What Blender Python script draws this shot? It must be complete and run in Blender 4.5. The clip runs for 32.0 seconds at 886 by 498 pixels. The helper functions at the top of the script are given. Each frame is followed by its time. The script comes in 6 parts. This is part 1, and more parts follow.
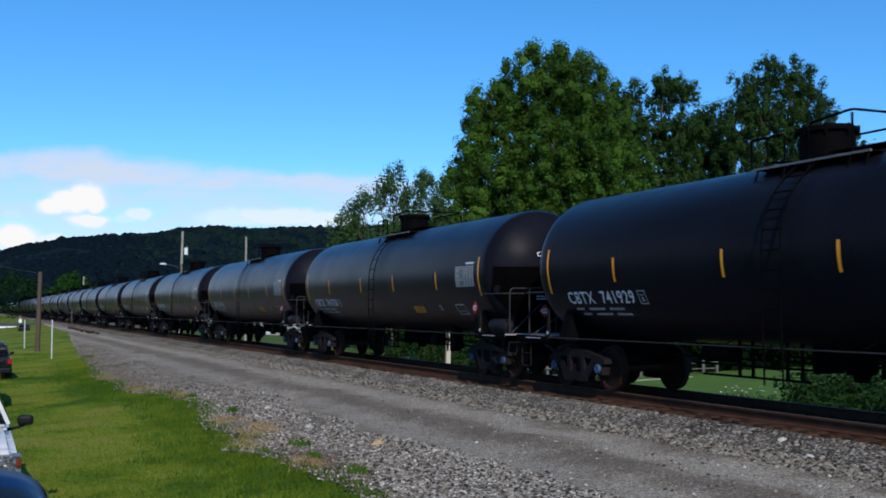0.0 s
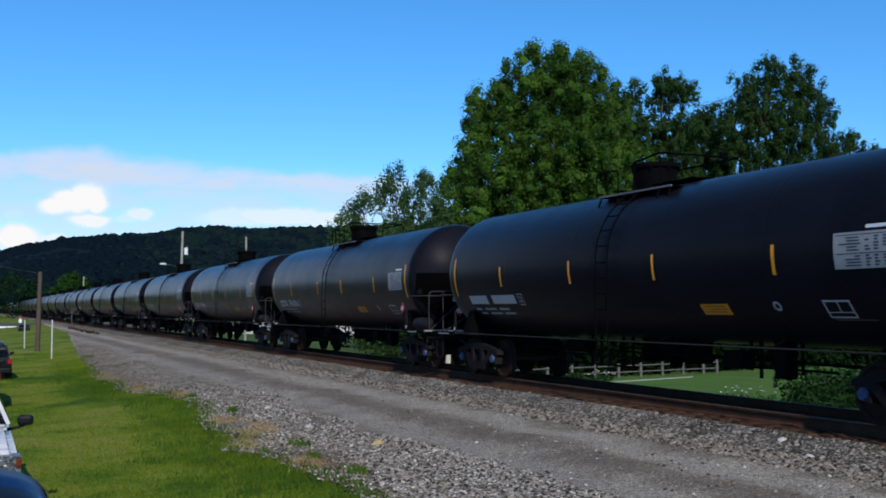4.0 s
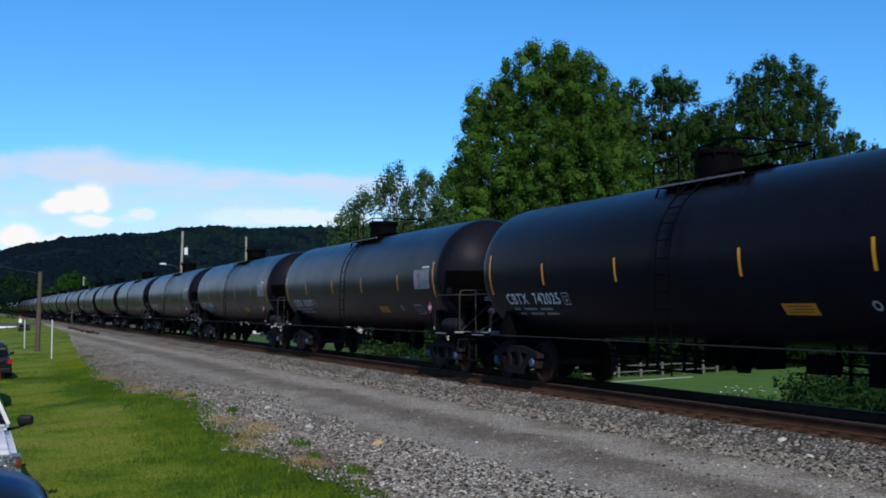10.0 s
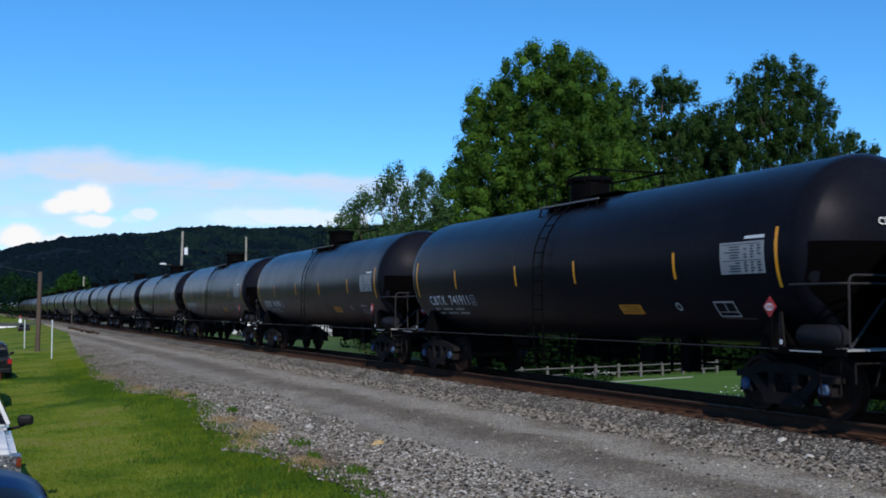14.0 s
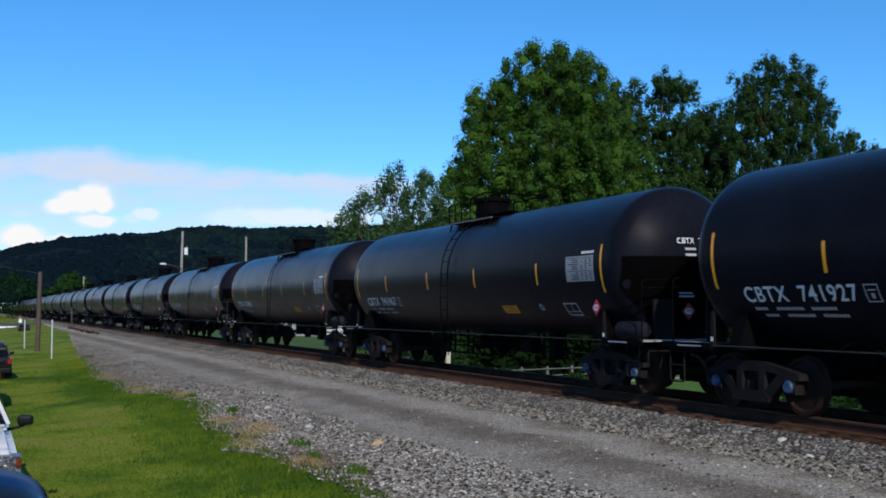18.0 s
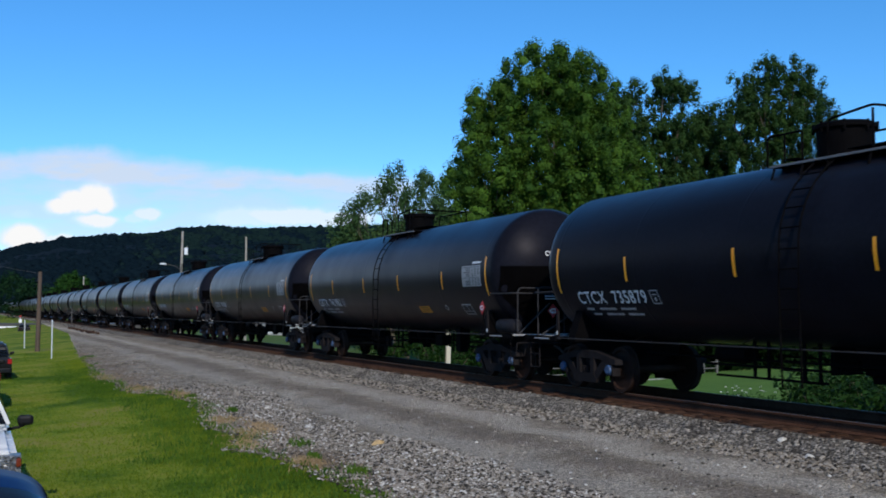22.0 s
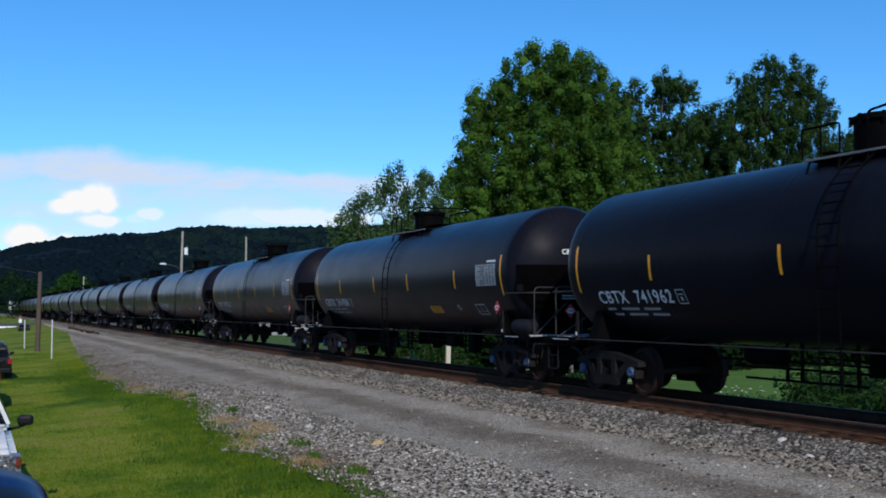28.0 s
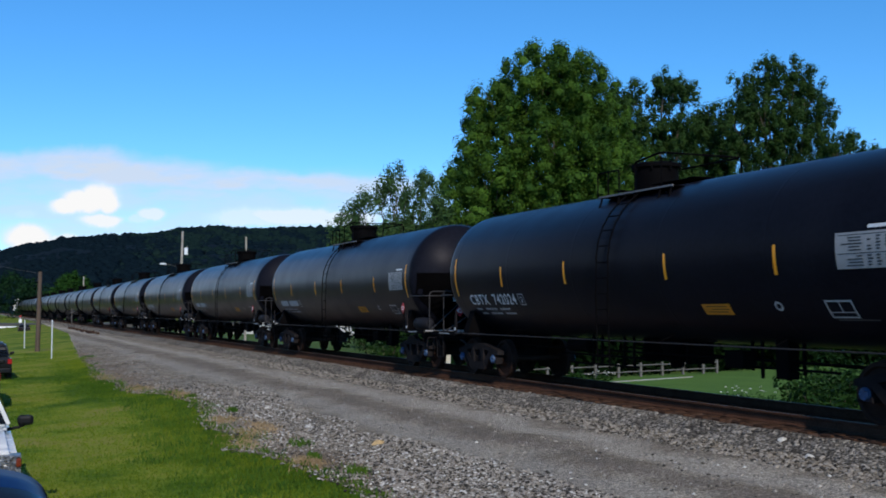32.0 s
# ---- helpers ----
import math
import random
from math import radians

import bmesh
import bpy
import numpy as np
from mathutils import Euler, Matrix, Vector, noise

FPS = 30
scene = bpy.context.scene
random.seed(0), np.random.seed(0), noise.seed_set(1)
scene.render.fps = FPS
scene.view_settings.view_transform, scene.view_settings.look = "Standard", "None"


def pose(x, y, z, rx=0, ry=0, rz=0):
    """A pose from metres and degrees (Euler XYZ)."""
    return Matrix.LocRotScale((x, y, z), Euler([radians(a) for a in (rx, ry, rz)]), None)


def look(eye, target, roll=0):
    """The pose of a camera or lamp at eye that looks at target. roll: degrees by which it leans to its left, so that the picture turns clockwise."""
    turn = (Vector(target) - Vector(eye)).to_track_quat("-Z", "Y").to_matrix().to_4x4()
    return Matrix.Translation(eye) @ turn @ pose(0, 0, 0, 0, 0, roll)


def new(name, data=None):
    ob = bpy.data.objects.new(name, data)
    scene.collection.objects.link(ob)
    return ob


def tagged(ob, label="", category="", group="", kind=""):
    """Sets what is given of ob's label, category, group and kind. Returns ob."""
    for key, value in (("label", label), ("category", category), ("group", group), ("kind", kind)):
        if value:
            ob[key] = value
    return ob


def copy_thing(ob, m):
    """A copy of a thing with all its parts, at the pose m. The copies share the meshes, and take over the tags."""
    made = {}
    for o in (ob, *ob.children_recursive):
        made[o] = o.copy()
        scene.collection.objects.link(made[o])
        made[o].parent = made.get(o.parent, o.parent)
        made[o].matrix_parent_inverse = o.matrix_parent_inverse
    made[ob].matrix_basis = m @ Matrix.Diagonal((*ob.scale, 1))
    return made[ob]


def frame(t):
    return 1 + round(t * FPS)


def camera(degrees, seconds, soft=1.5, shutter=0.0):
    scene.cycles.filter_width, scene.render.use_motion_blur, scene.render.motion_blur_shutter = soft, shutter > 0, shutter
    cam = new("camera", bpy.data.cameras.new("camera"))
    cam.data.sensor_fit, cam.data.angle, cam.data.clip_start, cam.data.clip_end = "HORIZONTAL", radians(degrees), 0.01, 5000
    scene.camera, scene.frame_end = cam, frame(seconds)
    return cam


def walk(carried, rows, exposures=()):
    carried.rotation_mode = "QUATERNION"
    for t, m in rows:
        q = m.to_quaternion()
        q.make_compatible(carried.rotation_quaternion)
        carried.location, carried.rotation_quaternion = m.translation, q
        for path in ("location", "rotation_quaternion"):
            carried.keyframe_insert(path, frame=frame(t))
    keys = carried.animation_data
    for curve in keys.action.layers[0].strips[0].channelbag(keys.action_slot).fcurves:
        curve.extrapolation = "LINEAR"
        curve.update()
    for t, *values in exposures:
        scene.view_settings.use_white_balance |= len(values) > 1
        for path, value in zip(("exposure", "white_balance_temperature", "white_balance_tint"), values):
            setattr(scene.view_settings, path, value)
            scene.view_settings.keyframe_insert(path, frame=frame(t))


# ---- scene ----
cam = camera(44.34, 32.0, soft=1.8, shutter=0.08)
EYE = Vector((0.0, 0.0, 1.65))
VIEW = look(EYE, (39.574, 91.668, 7.203))
walk(cam, [(0.0, VIEW), (32.0, VIEW)])

# ---- light ----
world = bpy.data.worlds.new("sky")
scene.world = world
world.use_nodes = True
wn = world.node_tree
sky = wn.nodes.new("ShaderNodeTexSky")
sky.sky_type = "NISHITA"
sky.sun_disc = False
sky.sun_elevation = radians(32)
sky.sun_rotation = radians(193)
sky.air_density = 1.0
sky.dust_density = 0.0
sky.ozone_density = 8.0
sky.altitude = 1500
wn.nodes["Background"].inputs["Strength"].default_value = 0.15
deep = wn.nodes.new("ShaderNodeHueSaturation")
deep.inputs["Saturation"].default_value = 1.13
deep.inputs["Hue"].default_value = 0.4955
deep.inputs["Value"].default_value = 1.05
wn.links.new(sky.outputs[0], deep.inputs["Color"])
wn.links.new(deep.outputs[0], wn.nodes["Background"].inputs["Color"])

sun = new("sun", bpy.data.lights.new("sun", "SUN"))
sun.data.energy = 3.4
sun.data.angle = radians(0.6)
sun.data.color = (1.0, 0.93, 0.83)
sun.matrix_world = look((-19.1, -82.6, 53.0), (0, 0, 0))
scene.view_settings.exposure = 0.0

# ---- materials ----
def mat(name, base, rough=0.6, metal=0.0, vary=0.25, scale=3.0, bump=0.0, bump_scale=40.0, tint=None, spec=0.5, random_tint=0.0, island=False):
    """A surface with a base colour, variation at two scales and fine relief."""
    m = bpy.data.materials.new(name)
    m.use_nodes = True
    t = m.node_tree
    b = t.nodes["Principled BSDF"]
    b.inputs["Metallic"].default_value = metal
    b.inputs["Specular IOR Level"].default_value = spec
    co = t.nodes.new("ShaderNodeTexCoord")
    n1 = t.nodes.new("ShaderNodeTexNoise")
    n1.inputs["Scale"].default_value = scale
    n1.inputs["Detail"].default_value = 5
    n2 = t.nodes.new("ShaderNodeTexNoise")
    n2.inputs["Scale"].default_value = scale * 14
    n2.inputs["Detail"].default_value = 3
    for n in (n1, n2):
        t.links.new(co.outputs["Object"], n.inputs["Vector"])
    add = t.nodes.new("ShaderNodeMath")
    add.operation = "ADD"
    t.links.new(n1.outputs["Fac"], add.inputs[0])
    t.links.new(n2.outputs["Fac"], add.inputs[1])
    last = add.outputs[0]
    if random_tint:
        src = t.nodes.new("ShaderNodeNewGeometry" if island else "ShaderNodeObjectInfo")
        mul = t.nodes.new("ShaderNodeMath")
        mul.operation = "MULTIPLY_ADD"
        mul.inputs[1].default_value = random_tint
        mul.inputs[2].default_value = -random_tint / 2
        t.links.new(src.outputs["Random Per Island" if island else "Random"], mul.inputs[0])
        add2 = t.nodes.new("ShaderNodeMath")
        t.links.new(last, add2.inputs[0])
        t.links.new(mul.outputs[0], add2.inputs[1])
        last = add2.outputs[0]
    ramp = t.nodes.new("ShaderNodeValToRGB")
    dark = [c * (1 - vary) for c in base]
    light = tint or [min(1, c * (1 + vary)) for c in base]
    ramp.color_ramp.elements[0].position = 0.32
    ramp.color_ramp.elements[0].color = (*dark, 1)
    ramp.color_ramp.elements[1].position = 0.68
    ramp.color_ramp.elements[1].color = (*light, 1)
    half = t.nodes.new("ShaderNodeMath")
    half.operation = "MULTIPLY"
    half.inputs[1].default_value = 0.5
    t.links.new(last, half.inputs[0])
    t.links.new(half.outputs[0], ramp.inputs[0])
    t.links.new(ramp.outputs[0], b.inputs["Base Color"])
    rr = t.nodes.new("ShaderNodeMapRange")
    rr.inputs["To Min"].default_value = max(0.02, rough - 0.12)
    rr.inputs["To Max"].default_value = min(1, rough + 0.12)
    t.links.new(n1.outputs["Fac"], rr.inputs["Value"])
    t.links.new(rr.outputs[0], b.inputs["Roughness"])
    if bump:
        bn = t.nodes.new("ShaderNodeTexNoise")
        bn.inputs["Scale"].default_value = bump_scale
        bn.inputs["Detail"].default_value = 4
        t.links.new(co.outputs["Object"], bn.inputs["Vector"])
        bp = t.nodes.new("ShaderNodeBump")
        bp.inputs["Strength"].default_value = bump
        bp.inputs["Distance"].default_value = 0.02
        t.links.new(bn.outputs["Fac"], bp.inputs["Height"])
        t.links.new(bp.outputs[0], b.inputs["Normal"])
    return m


def leaf_mat(name, dark, light, through_light=0.3, gloss=0.1, patch=0.0):
    m = bpy.data.materials.new(name)
    m.use_nodes = True
    t = m.node_tree
    b = t.nodes["Principled BSDF"]
    b.inputs["Roughness"].default_value = 0.55
    b.inputs["Specular IOR Level"].default_value = gloss
    g = t.nodes.new("ShaderNodeNewGeometry")
    co = t.nodes.new("ShaderNodeTexCoord")
    n = t.nodes.new("ShaderNodeTexNoise")
    n.inputs["Scale"].default_value = 0.4 if patch else 1.1
    n.inputs["Detail"].default_value = 5 if patch else 2
    t.links.new(co.outputs["Object"], n.inputs["Vector"])
    mx = t.nodes.new("ShaderNodeMath")
    mx.operation = "MULTIPLY_ADD"
    mx.inputs[1].default_value = 0.3 - 0.1 * patch
    t.links.new(g.outputs["Random Per Island"], mx.inputs[0])
    mm = t.nodes.new("ShaderNodeMath")
    mm.operation = "MULTIPLY_ADD"
    mm.inputs[1].default_value = 1.1 + 1.7 * patch
    mm.inputs[2].default_value = -0.2 - 0.8 * patch
    t.links.new(n.outputs["Fac"], mm.inputs[0])
    t.links.new(mm.outputs[0], mx.inputs[2])
    r = t.nodes.new("ShaderNodeValToRGB")
    r.color_ramp.elements[0].color = (*dark, 1)
    r.color_ramp.elements[1].color = (*light, 1)
    r.color_ramp.elements[0].position = 0.2
    r.color_ramp.elements[1].position = 0.8
    t.links.new(mx.outputs[0], r.inputs[0])
    t.links.new(r.outputs[0], b.inputs["Base Color"])
    tr = t.nodes.new("ShaderNodeBsdfTranslucent")
    t.links.new(r.outputs[0], tr.inputs["Color"])
    mix = t.nodes.new("ShaderNodeMixShader")
    mix.inputs[0].default_value = through_light
    t.links.new(b.outputs[0], mix.inputs[1])
    t.links.new(tr.outputs[0], mix.inputs[2])
    t.links.new(mix.outputs[0], t.nodes["Material Output"].inputs["Surface"])
    return m


M_TANK = mat("black_tank_paint", (0.0076, 0.0082, 0.0128), 0.35, vary=0.3, scale=0.9, bump=0.02, bump_scale=9, spec=0.1)


def grazing_gloss(m, low, high):
    """Old enamel: dull seen straight on, shiny at a flat angle."""
    t = m.node_tree
    lw = t.nodes.new("ShaderNodeLayerWeight")
    lw.inputs["Blend"].default_value = 0.5
    mr = t.nodes.new("ShaderNodeMapRange")
    mr.interpolation_type = "SMOOTHSTEP"
    mr.inputs["From Min"].default_value = 0.5
    mr.inputs["From Max"].default_value = 1.0
    mr.inputs["To Min"].default_value = low
    mr.inputs["To Max"].default_value = high
    t.links.new(lw.outputs["Facing"], mr.inputs["Value"])
    t.links.new(mr.outputs[0], t.nodes["Principled BSDF"].inputs["Specular IOR Level"])


grazing_gloss(M_TANK, 0.04, 0.6)
M_TANK.node_tree.nodes["Principled BSDF"].inputs["Specular Tint"].default_value = (0.93, 0.9, 1.0, 1)
M_FRAME = mat("black_frame_paint", (0.0035, 0.0033, 0.0038), 0.7, spec=0.015, vary=0.35, scale=3, bump=0.15, bump_scale=30)
M_TRUCK = mat("dusty_cast_steel", (0.0155, 0.0135, 0.0145), 0.8, spec=0.05, vary=0.45, scale=4, bump=0.3, bump_scale=25)
M_TANKGREY = mat("dark_grey_paint", (0.014, 0.014, 0.018), 0.6, spec=0.1, vary=0.25, scale=5)
M_GRATE = mat("pale_steel_grating", (0.3, 0.3, 0.31), 0.7, vary=0.25, scale=8)
M_EDGE = mat("worn_platform_steel", (0.13, 0.13, 0.14), 0.65, vary=0.3, scale=7)
M_WHEEL = mat("rusty_wheel_steel", (0.028, 0.0155, 0.012), 0.75, 0.0, spec=0.08, vary=0.4, scale=5, bump=0.2)
M_HANDRAIL = mat("worn_black_tube", (0.034, 0.033, 0.036), 0.6, spec=0.12, vary=0.4, scale=6, bump=0.1)
M_STEEL = mat("weathered_galvanised_steel", (0.07, 0.068, 0.068), 0.6, 0.0, spec=0.1, vary=0.25, scale=6, bump=0.1)
M_CAP = mat("blue_bearing_paint", (0.026, 0.066, 0.15), 0.6, vary=0.3, scale=8)
M_YELLOW = mat("yellow_reflective_tape", (0.92, 0.35, 0.006), 0.4, vary=0.15, scale=12)
M_LABELPRINT = mat("faded_dark_print", (0.16, 0.085, 0.008), 0.6, vary=0.4, scale=30)
M_ORANGE = mat("orange_label", (0.66, 0.25, 0.008), 0.5, vary=0.2, scale=9)
M_WHITE = mat("white_stencil_paint", (0.72, 0.73, 0.74), 0.6, vary=0.12, scale=20)
M_FAINT = mat("worn_white_stencil_paint", (0.42, 0.425, 0.44), 0.6, vary=0.25, scale=30)
M_PANEL = mat("grey_data_panel", (0.31, 0.31, 0.31), 0.6, vary=0.12, scale=10)
M_PRINT = mat("dark_panel_print", (0.04, 0.045, 0.05), 0.6, vary=0.2, scale=20)
M_RED = mat("red_placard_print", (0.36, 0.018, 0.025), 0.5, vary=0.15, scale=15)
M_RUBBER = mat("black_rubber", (0.018, 0.018, 0.018), 0.85, vary=0.2, scale=10)
M_HOPPER = mat("pale_grey_hopper_paint", (0.55, 0.56, 0.56), 0.55, vary=0.15, scale=1.0, bump=0.05)
M_RAIL = mat("rusty_rail_steel", (0.07, 0.035, 0.023), 0.9, 0.0, spec=0.02, vary=0.4, scale=2.5, bump=0.25, bump_scale=50)
M_RAILTOP = mat("worn_rail_head", (0.13, 0.09, 0.07), 0.5, 0.4, vary=0.15)
M_TIE = mat("creosoted_timber", (0.06, 0.033, 0.022), 0.9, spec=0.03, vary=0.45, scale=3, bump=0.5, bump_scale=22, random_tint=0.3)
M_STONE = mat("crushed_stone", (0.178, 0.16, 0.138), 0.85, spec=0.08, vary=0.78, scale=9, bump=0.3, bump_scale=60, random_tint=1.4, island=True)
M_ROCK = mat("pale_rock", (0.52, 0.5, 0.46), 0.85, vary=0.25, scale=9, bump=0.4, bump_scale=40)
M_TANROCK = mat("tan_rock", (0.52, 0.36, 0.17), 0.85, vary=0.25, scale=9, bump=0.4, bump_scale=40)
M_POLE = mat("weathered_pole_wood", (0.3, 0.275, 0.24), 0.85, vary=0.3, scale=2, bump=0.5, bump_scale=30)
M_POLERED = mat("reddish_pole_wood", (0.08, 0.055, 0.04), 0.85, vary=0.3, scale=2, bump=0.5, bump_scale=30)
M_FENCE = mat("greyed_fence_wood", (0.12, 0.115, 0.106), 0.85, vary=0.25, scale=4, bump=0.4, bump_scale=30)
M_WHITEPAINT = mat("white_painted_metal", (0.75, 0.77, 0.8), 0.5, vary=0.08, scale=6)
M_POST = mat("chalky_white_plastic", (0.5, 0.53, 0.56), 0.6, vary=0.12, scale=6)
M_CREAM = mat("weathered_cream_paint", (0.5, 0.46, 0.38), 0.7, vary=0.2, scale=5, bump=0.2)
M_PLASTIC = mat("black_plastic", (0.009, 0.009, 0.01), 0.5, spec=0.15, vary=0.2, scale=10)
M_TRUCKWHITE = mat("white_car_paint", (0.64, 0.64, 0.63), 0.25, vary=0.06, scale=3)
M_CARBLACK = mat("dark_car_paint", (0.01, 0.0105, 0.012), 0.3, spec=0.2, vary=0.1, scale=3)
M_CARBLUE = mat("blue_car_paint", (0.003, 0.014, 0.075), 0.35, spec=0.06, vary=0.1, scale=3)
M_CHROME = mat("chrome", (0.7, 0.7, 0.7), 0.2, 1.0, vary=0.05)
M_REFLECTOR = mat("bright_lamp_reflector", (0.22, 0.23, 0.24), 0.4, 0.5, vary=0.5, scale=9)
M_BARK = mat("bark", (0.1, 0.08, 0.06), 0.9, vary=0.35, scale=4, bump=0.7, bump_scale=18)
M_LAMP = mat("pale_lamp_housing", (0.7, 0.72, 0.74), 0.4, vary=0.05)
M_WIRE = mat("grey_cable", (0.1, 0.1, 0.105), 0.7, vary=0.1)
M_CONCRETE = mat("pale_concrete", (0.3, 0.3, 0.27), 0.9, vary=0.15, scale=2, bump=0.3)
M_ASPHALT = mat("worn_asphalt", (0.06, 0.058, 0.056), 0.9, vary=0.2, scale=1.2, bump=0.4, bump_scale=60)
M_SIDING = mat("white_house_siding", (0.5, 0.5, 0.49), 0.7, vary=0.06, scale=2)
M_ROOF = mat("grey_shingles", (0.13, 0.13, 0.14), 0.9, vary=0.2, scale=4, bump=0.3)
M_PETAL = mat("white_petals", (0.8, 0.78, 0.76), 0.6, vary=0.1, scale=20)
M_PINK = mat("red_petals", (0.6, 0.08, 0.1), 0.6, vary=0.2, scale=20)

M_LEAF_BIG = leaf_mat("maple_leaves", (0.014, 0.046, 0.009), (0.085, 0.17, 0.02))
M_LEAF_FAR = leaf_mat("sycamore_leaves", (0.013, 0.04, 0.011), (0.05, 0.1, 0.022))
M_LEAF_SMALL = leaf_mat("locust_leaves", (0.024, 0.065, 0.022), (0.085, 0.15, 0.048))
M_LEAF_VALLEY = leaf_mat("valley_leaves", (0.006, 0.02, 0.009), (0.014, 0.04, 0.014), 0.15, 0.03)
M_LEAF_BUSH = leaf_mat("shrub_leaves", (0.007, 0.025, 0.005), (0.028, 0.075, 0.013))
# Near-black leaves: the shade under the trees is painted into them.
M_LEAF_WOODS_SHADED = leaf_mat("shaded_woodland_leaves", (0.0025, 0.008, 0.0025), (0.008, 0.021, 0.005), 0.2, 0.02)
# Cloud shade and haze over the ridge are put into these bluish colours.
M_LEAF_RIDGE_SHADED = leaf_mat("shaded_ridge_leaves", (0.0036, 0.0088, 0.0135), (0.006, 0.0135, 0.019), 0.05, 0.0)
# Brighter, greener copy that paints the sunlit part of the ridge.
M_LEAF_RIDGE_SUNLIT = leaf_mat("sunlit_ridge_leaves", (0.0055, 0.014, 0.015), (0.0115, 0.0245, 0.021), 0.05, 0.0)
M_LEAF_BROAD = leaf_mat("broad_valley_leaves", (0.008, 0.03, 0.007), (0.03, 0.085, 0.014), 0.2, 0.05)
M_BLADE = leaf_mat("grass_blades", (0.055, 0.11, 0.008), (0.155, 0.2, 0.018), 0.2, 0.05, 0.8)
M_BLADE_DARK = leaf_mat("coarse_grass_blades", (0.026, 0.075, 0.012), (0.1, 0.17, 0.02), 0.2, 0.05)
M_STRAW = leaf_mat("dry_grass_blades", (0.23, 0.16, 0.085), (0.42, 0.31, 0.18), 0.2, 0.05)


def glass_mat(name, tone, rough=0.05):
    m = bpy.data.materials.new(name)
    m.use_nodes = True
    b = m.node_tree.nodes["Principled BSDF"]
    b.inputs["Base Color"].default_value = (*tone, 1)
    b.inputs["Roughness"].default_value = rough
    b.inputs["Transmission Weight"].default_value = 0.35
    b.inputs["IOR"].default_value = 1.3
    return m


M_GLASS = glass_mat("tinted_car_glass", (0.015, 0.018, 0.022))
M_TAIL = mat("red_tail_lens", (0.28, 0.01, 0.01), 0.15, vary=0.1)
M_AMBER = mat("amber_lens", (0.15, 0.03, 0.012), 0.15, vary=0.1)


def zone_mat(name, stops, scale, bump, bump_scale, rough=0.9, stripes=(), grain=0.5, cells=0.0):
    """Earth, gravel or turf: colours by mixed noise, with lengthwise worn strips at given distances across (x, half width, colour, amount)."""
    m = bpy.data.materials.new(name)
    m.use_nodes = True
    t = m.node_tree
    b = t.nodes["Principled BSDF"]
    b.inputs["Roughness"].default_value = rough
    b.inputs["Specular IOR Level"].default_value = 0.07
    co = t.nodes.new("ShaderNodeTexCoord")
    big = t.nodes.new("ShaderNodeTexNoise")
    big.inputs["Scale"].default_value = scale
    big.inputs["Detail"].default_value = 6
    big.inputs["Roughness"].default_value = 0.65
    small = t.nodes.new("ShaderNodeTexVoronoi")
    small.inputs["Scale"].default_value = bump_scale
    fine = t.nodes.new("ShaderNodeTexNoise")
    fine.inputs["Scale"].default_value = bump_scale * 0.6
    fine.inputs["Detail"].default_value = 4
    for n in (big, small, fine):
        t.links.new(co.outputs["Object"], n.inputs["Vector"])
    r = t.nodes.new("ShaderNodeValToRGB")
    while len(r.color_ramp.elements) < len(stops):
        r.color_ramp.elements.new(0.5)
    for e, (p, c) in zip(r.color_ramp.elements, stops):
        e.position = p
        e.color = (*c, 1)
    mixf = t.nodes.new("ShaderNodeMath")
    mixf.operation = "MULTIPLY_ADD"
    mixf.inputs[1].default_value = grain
    t.links.new(fine.outputs["Fac"], mixf.inputs[0])
    hb = t.nodes.new("ShaderNodeMath")
    hb.operation = "MULTIPLY"
    hb.inputs[1].default_value = 1 - grain
    t.links.new(big.outputs["Fac"], hb.inputs[0])
    t.links.new(hb.outputs[0], mixf.inputs[2])
    t.links.new(mixf.outputs[0], r.inputs[0])
    last = r.outputs[0]
    sep = t.nodes.new("ShaderNodeSeparateXYZ")
    wob = t.nodes.new("ShaderNodeTexNoise")
    wob.inputs["Scale"].default_value = 0.7
    wob.inputs["Detail"].default_value = 5
    t.links.new(co.outputs["Object"], wob.inputs["Vector"])
    t.links.new(co.outputs["Object"], sep.inputs[0])
    for x, half, col, amount in stripes:
        d = t.nodes.new("ShaderNodeMath")
        d.operation = "MULTIPLY_ADD"
        d.inputs[1].default_value = 1.6
        t.links.new(wob.outputs["Fac"], d.inputs[0])
        t.links.new(sep.outputs["X"], d.inputs[2])
        e = t.nodes.new("ShaderNodeMath")
        e.operation = "SUBTRACT"
        e.inputs[1].default_value = x + 0.8
        t.links.new(d.outputs[0], e.inputs[0])
        a = t.nodes.new("ShaderNodeMath")
        a.operation = "ABSOLUTE"
        t.links.new(e.outputs[0], a.inputs[0])
        mr = t.nodes.new("ShaderNodeMapRange")
        mr.inputs["From Min"].default_value = half
        mr.inputs["From Max"].default_value = half * 0.3
        mr.inputs["To Max"].default_value = amount
        t.links.new(a.outputs[0], mr.inputs["Value"])
        mx = t.nodes.new("ShaderNodeMix")
        mx.data_type = "RGBA"
        t.links.new(mr.outputs[0], mx.inputs["Factor"])
        t.links.new(last, mx.inputs["A"])
        mx.inputs["B"].default_value = (*col, 1)
        last = mx.outputs["Result"]
    if cells:
        cr = t.nodes.new("ShaderNodeSeparateColor")
        t.links.new(small.outputs["Color"], cr.inputs[0])
        pw = t.nodes.new("ShaderNodeMath")
        pw.operation = "POWER"
        pw.inputs[1].default_value = 1.6
        t.links.new(cr.outputs[0], pw.inputs[0])
        mr = t.nodes.new("ShaderNodeMapRange")
        mr.inputs["To Min"].default_value = 1 - cells
        mr.inputs["To Max"].default_value = 1 + cells * 1.5
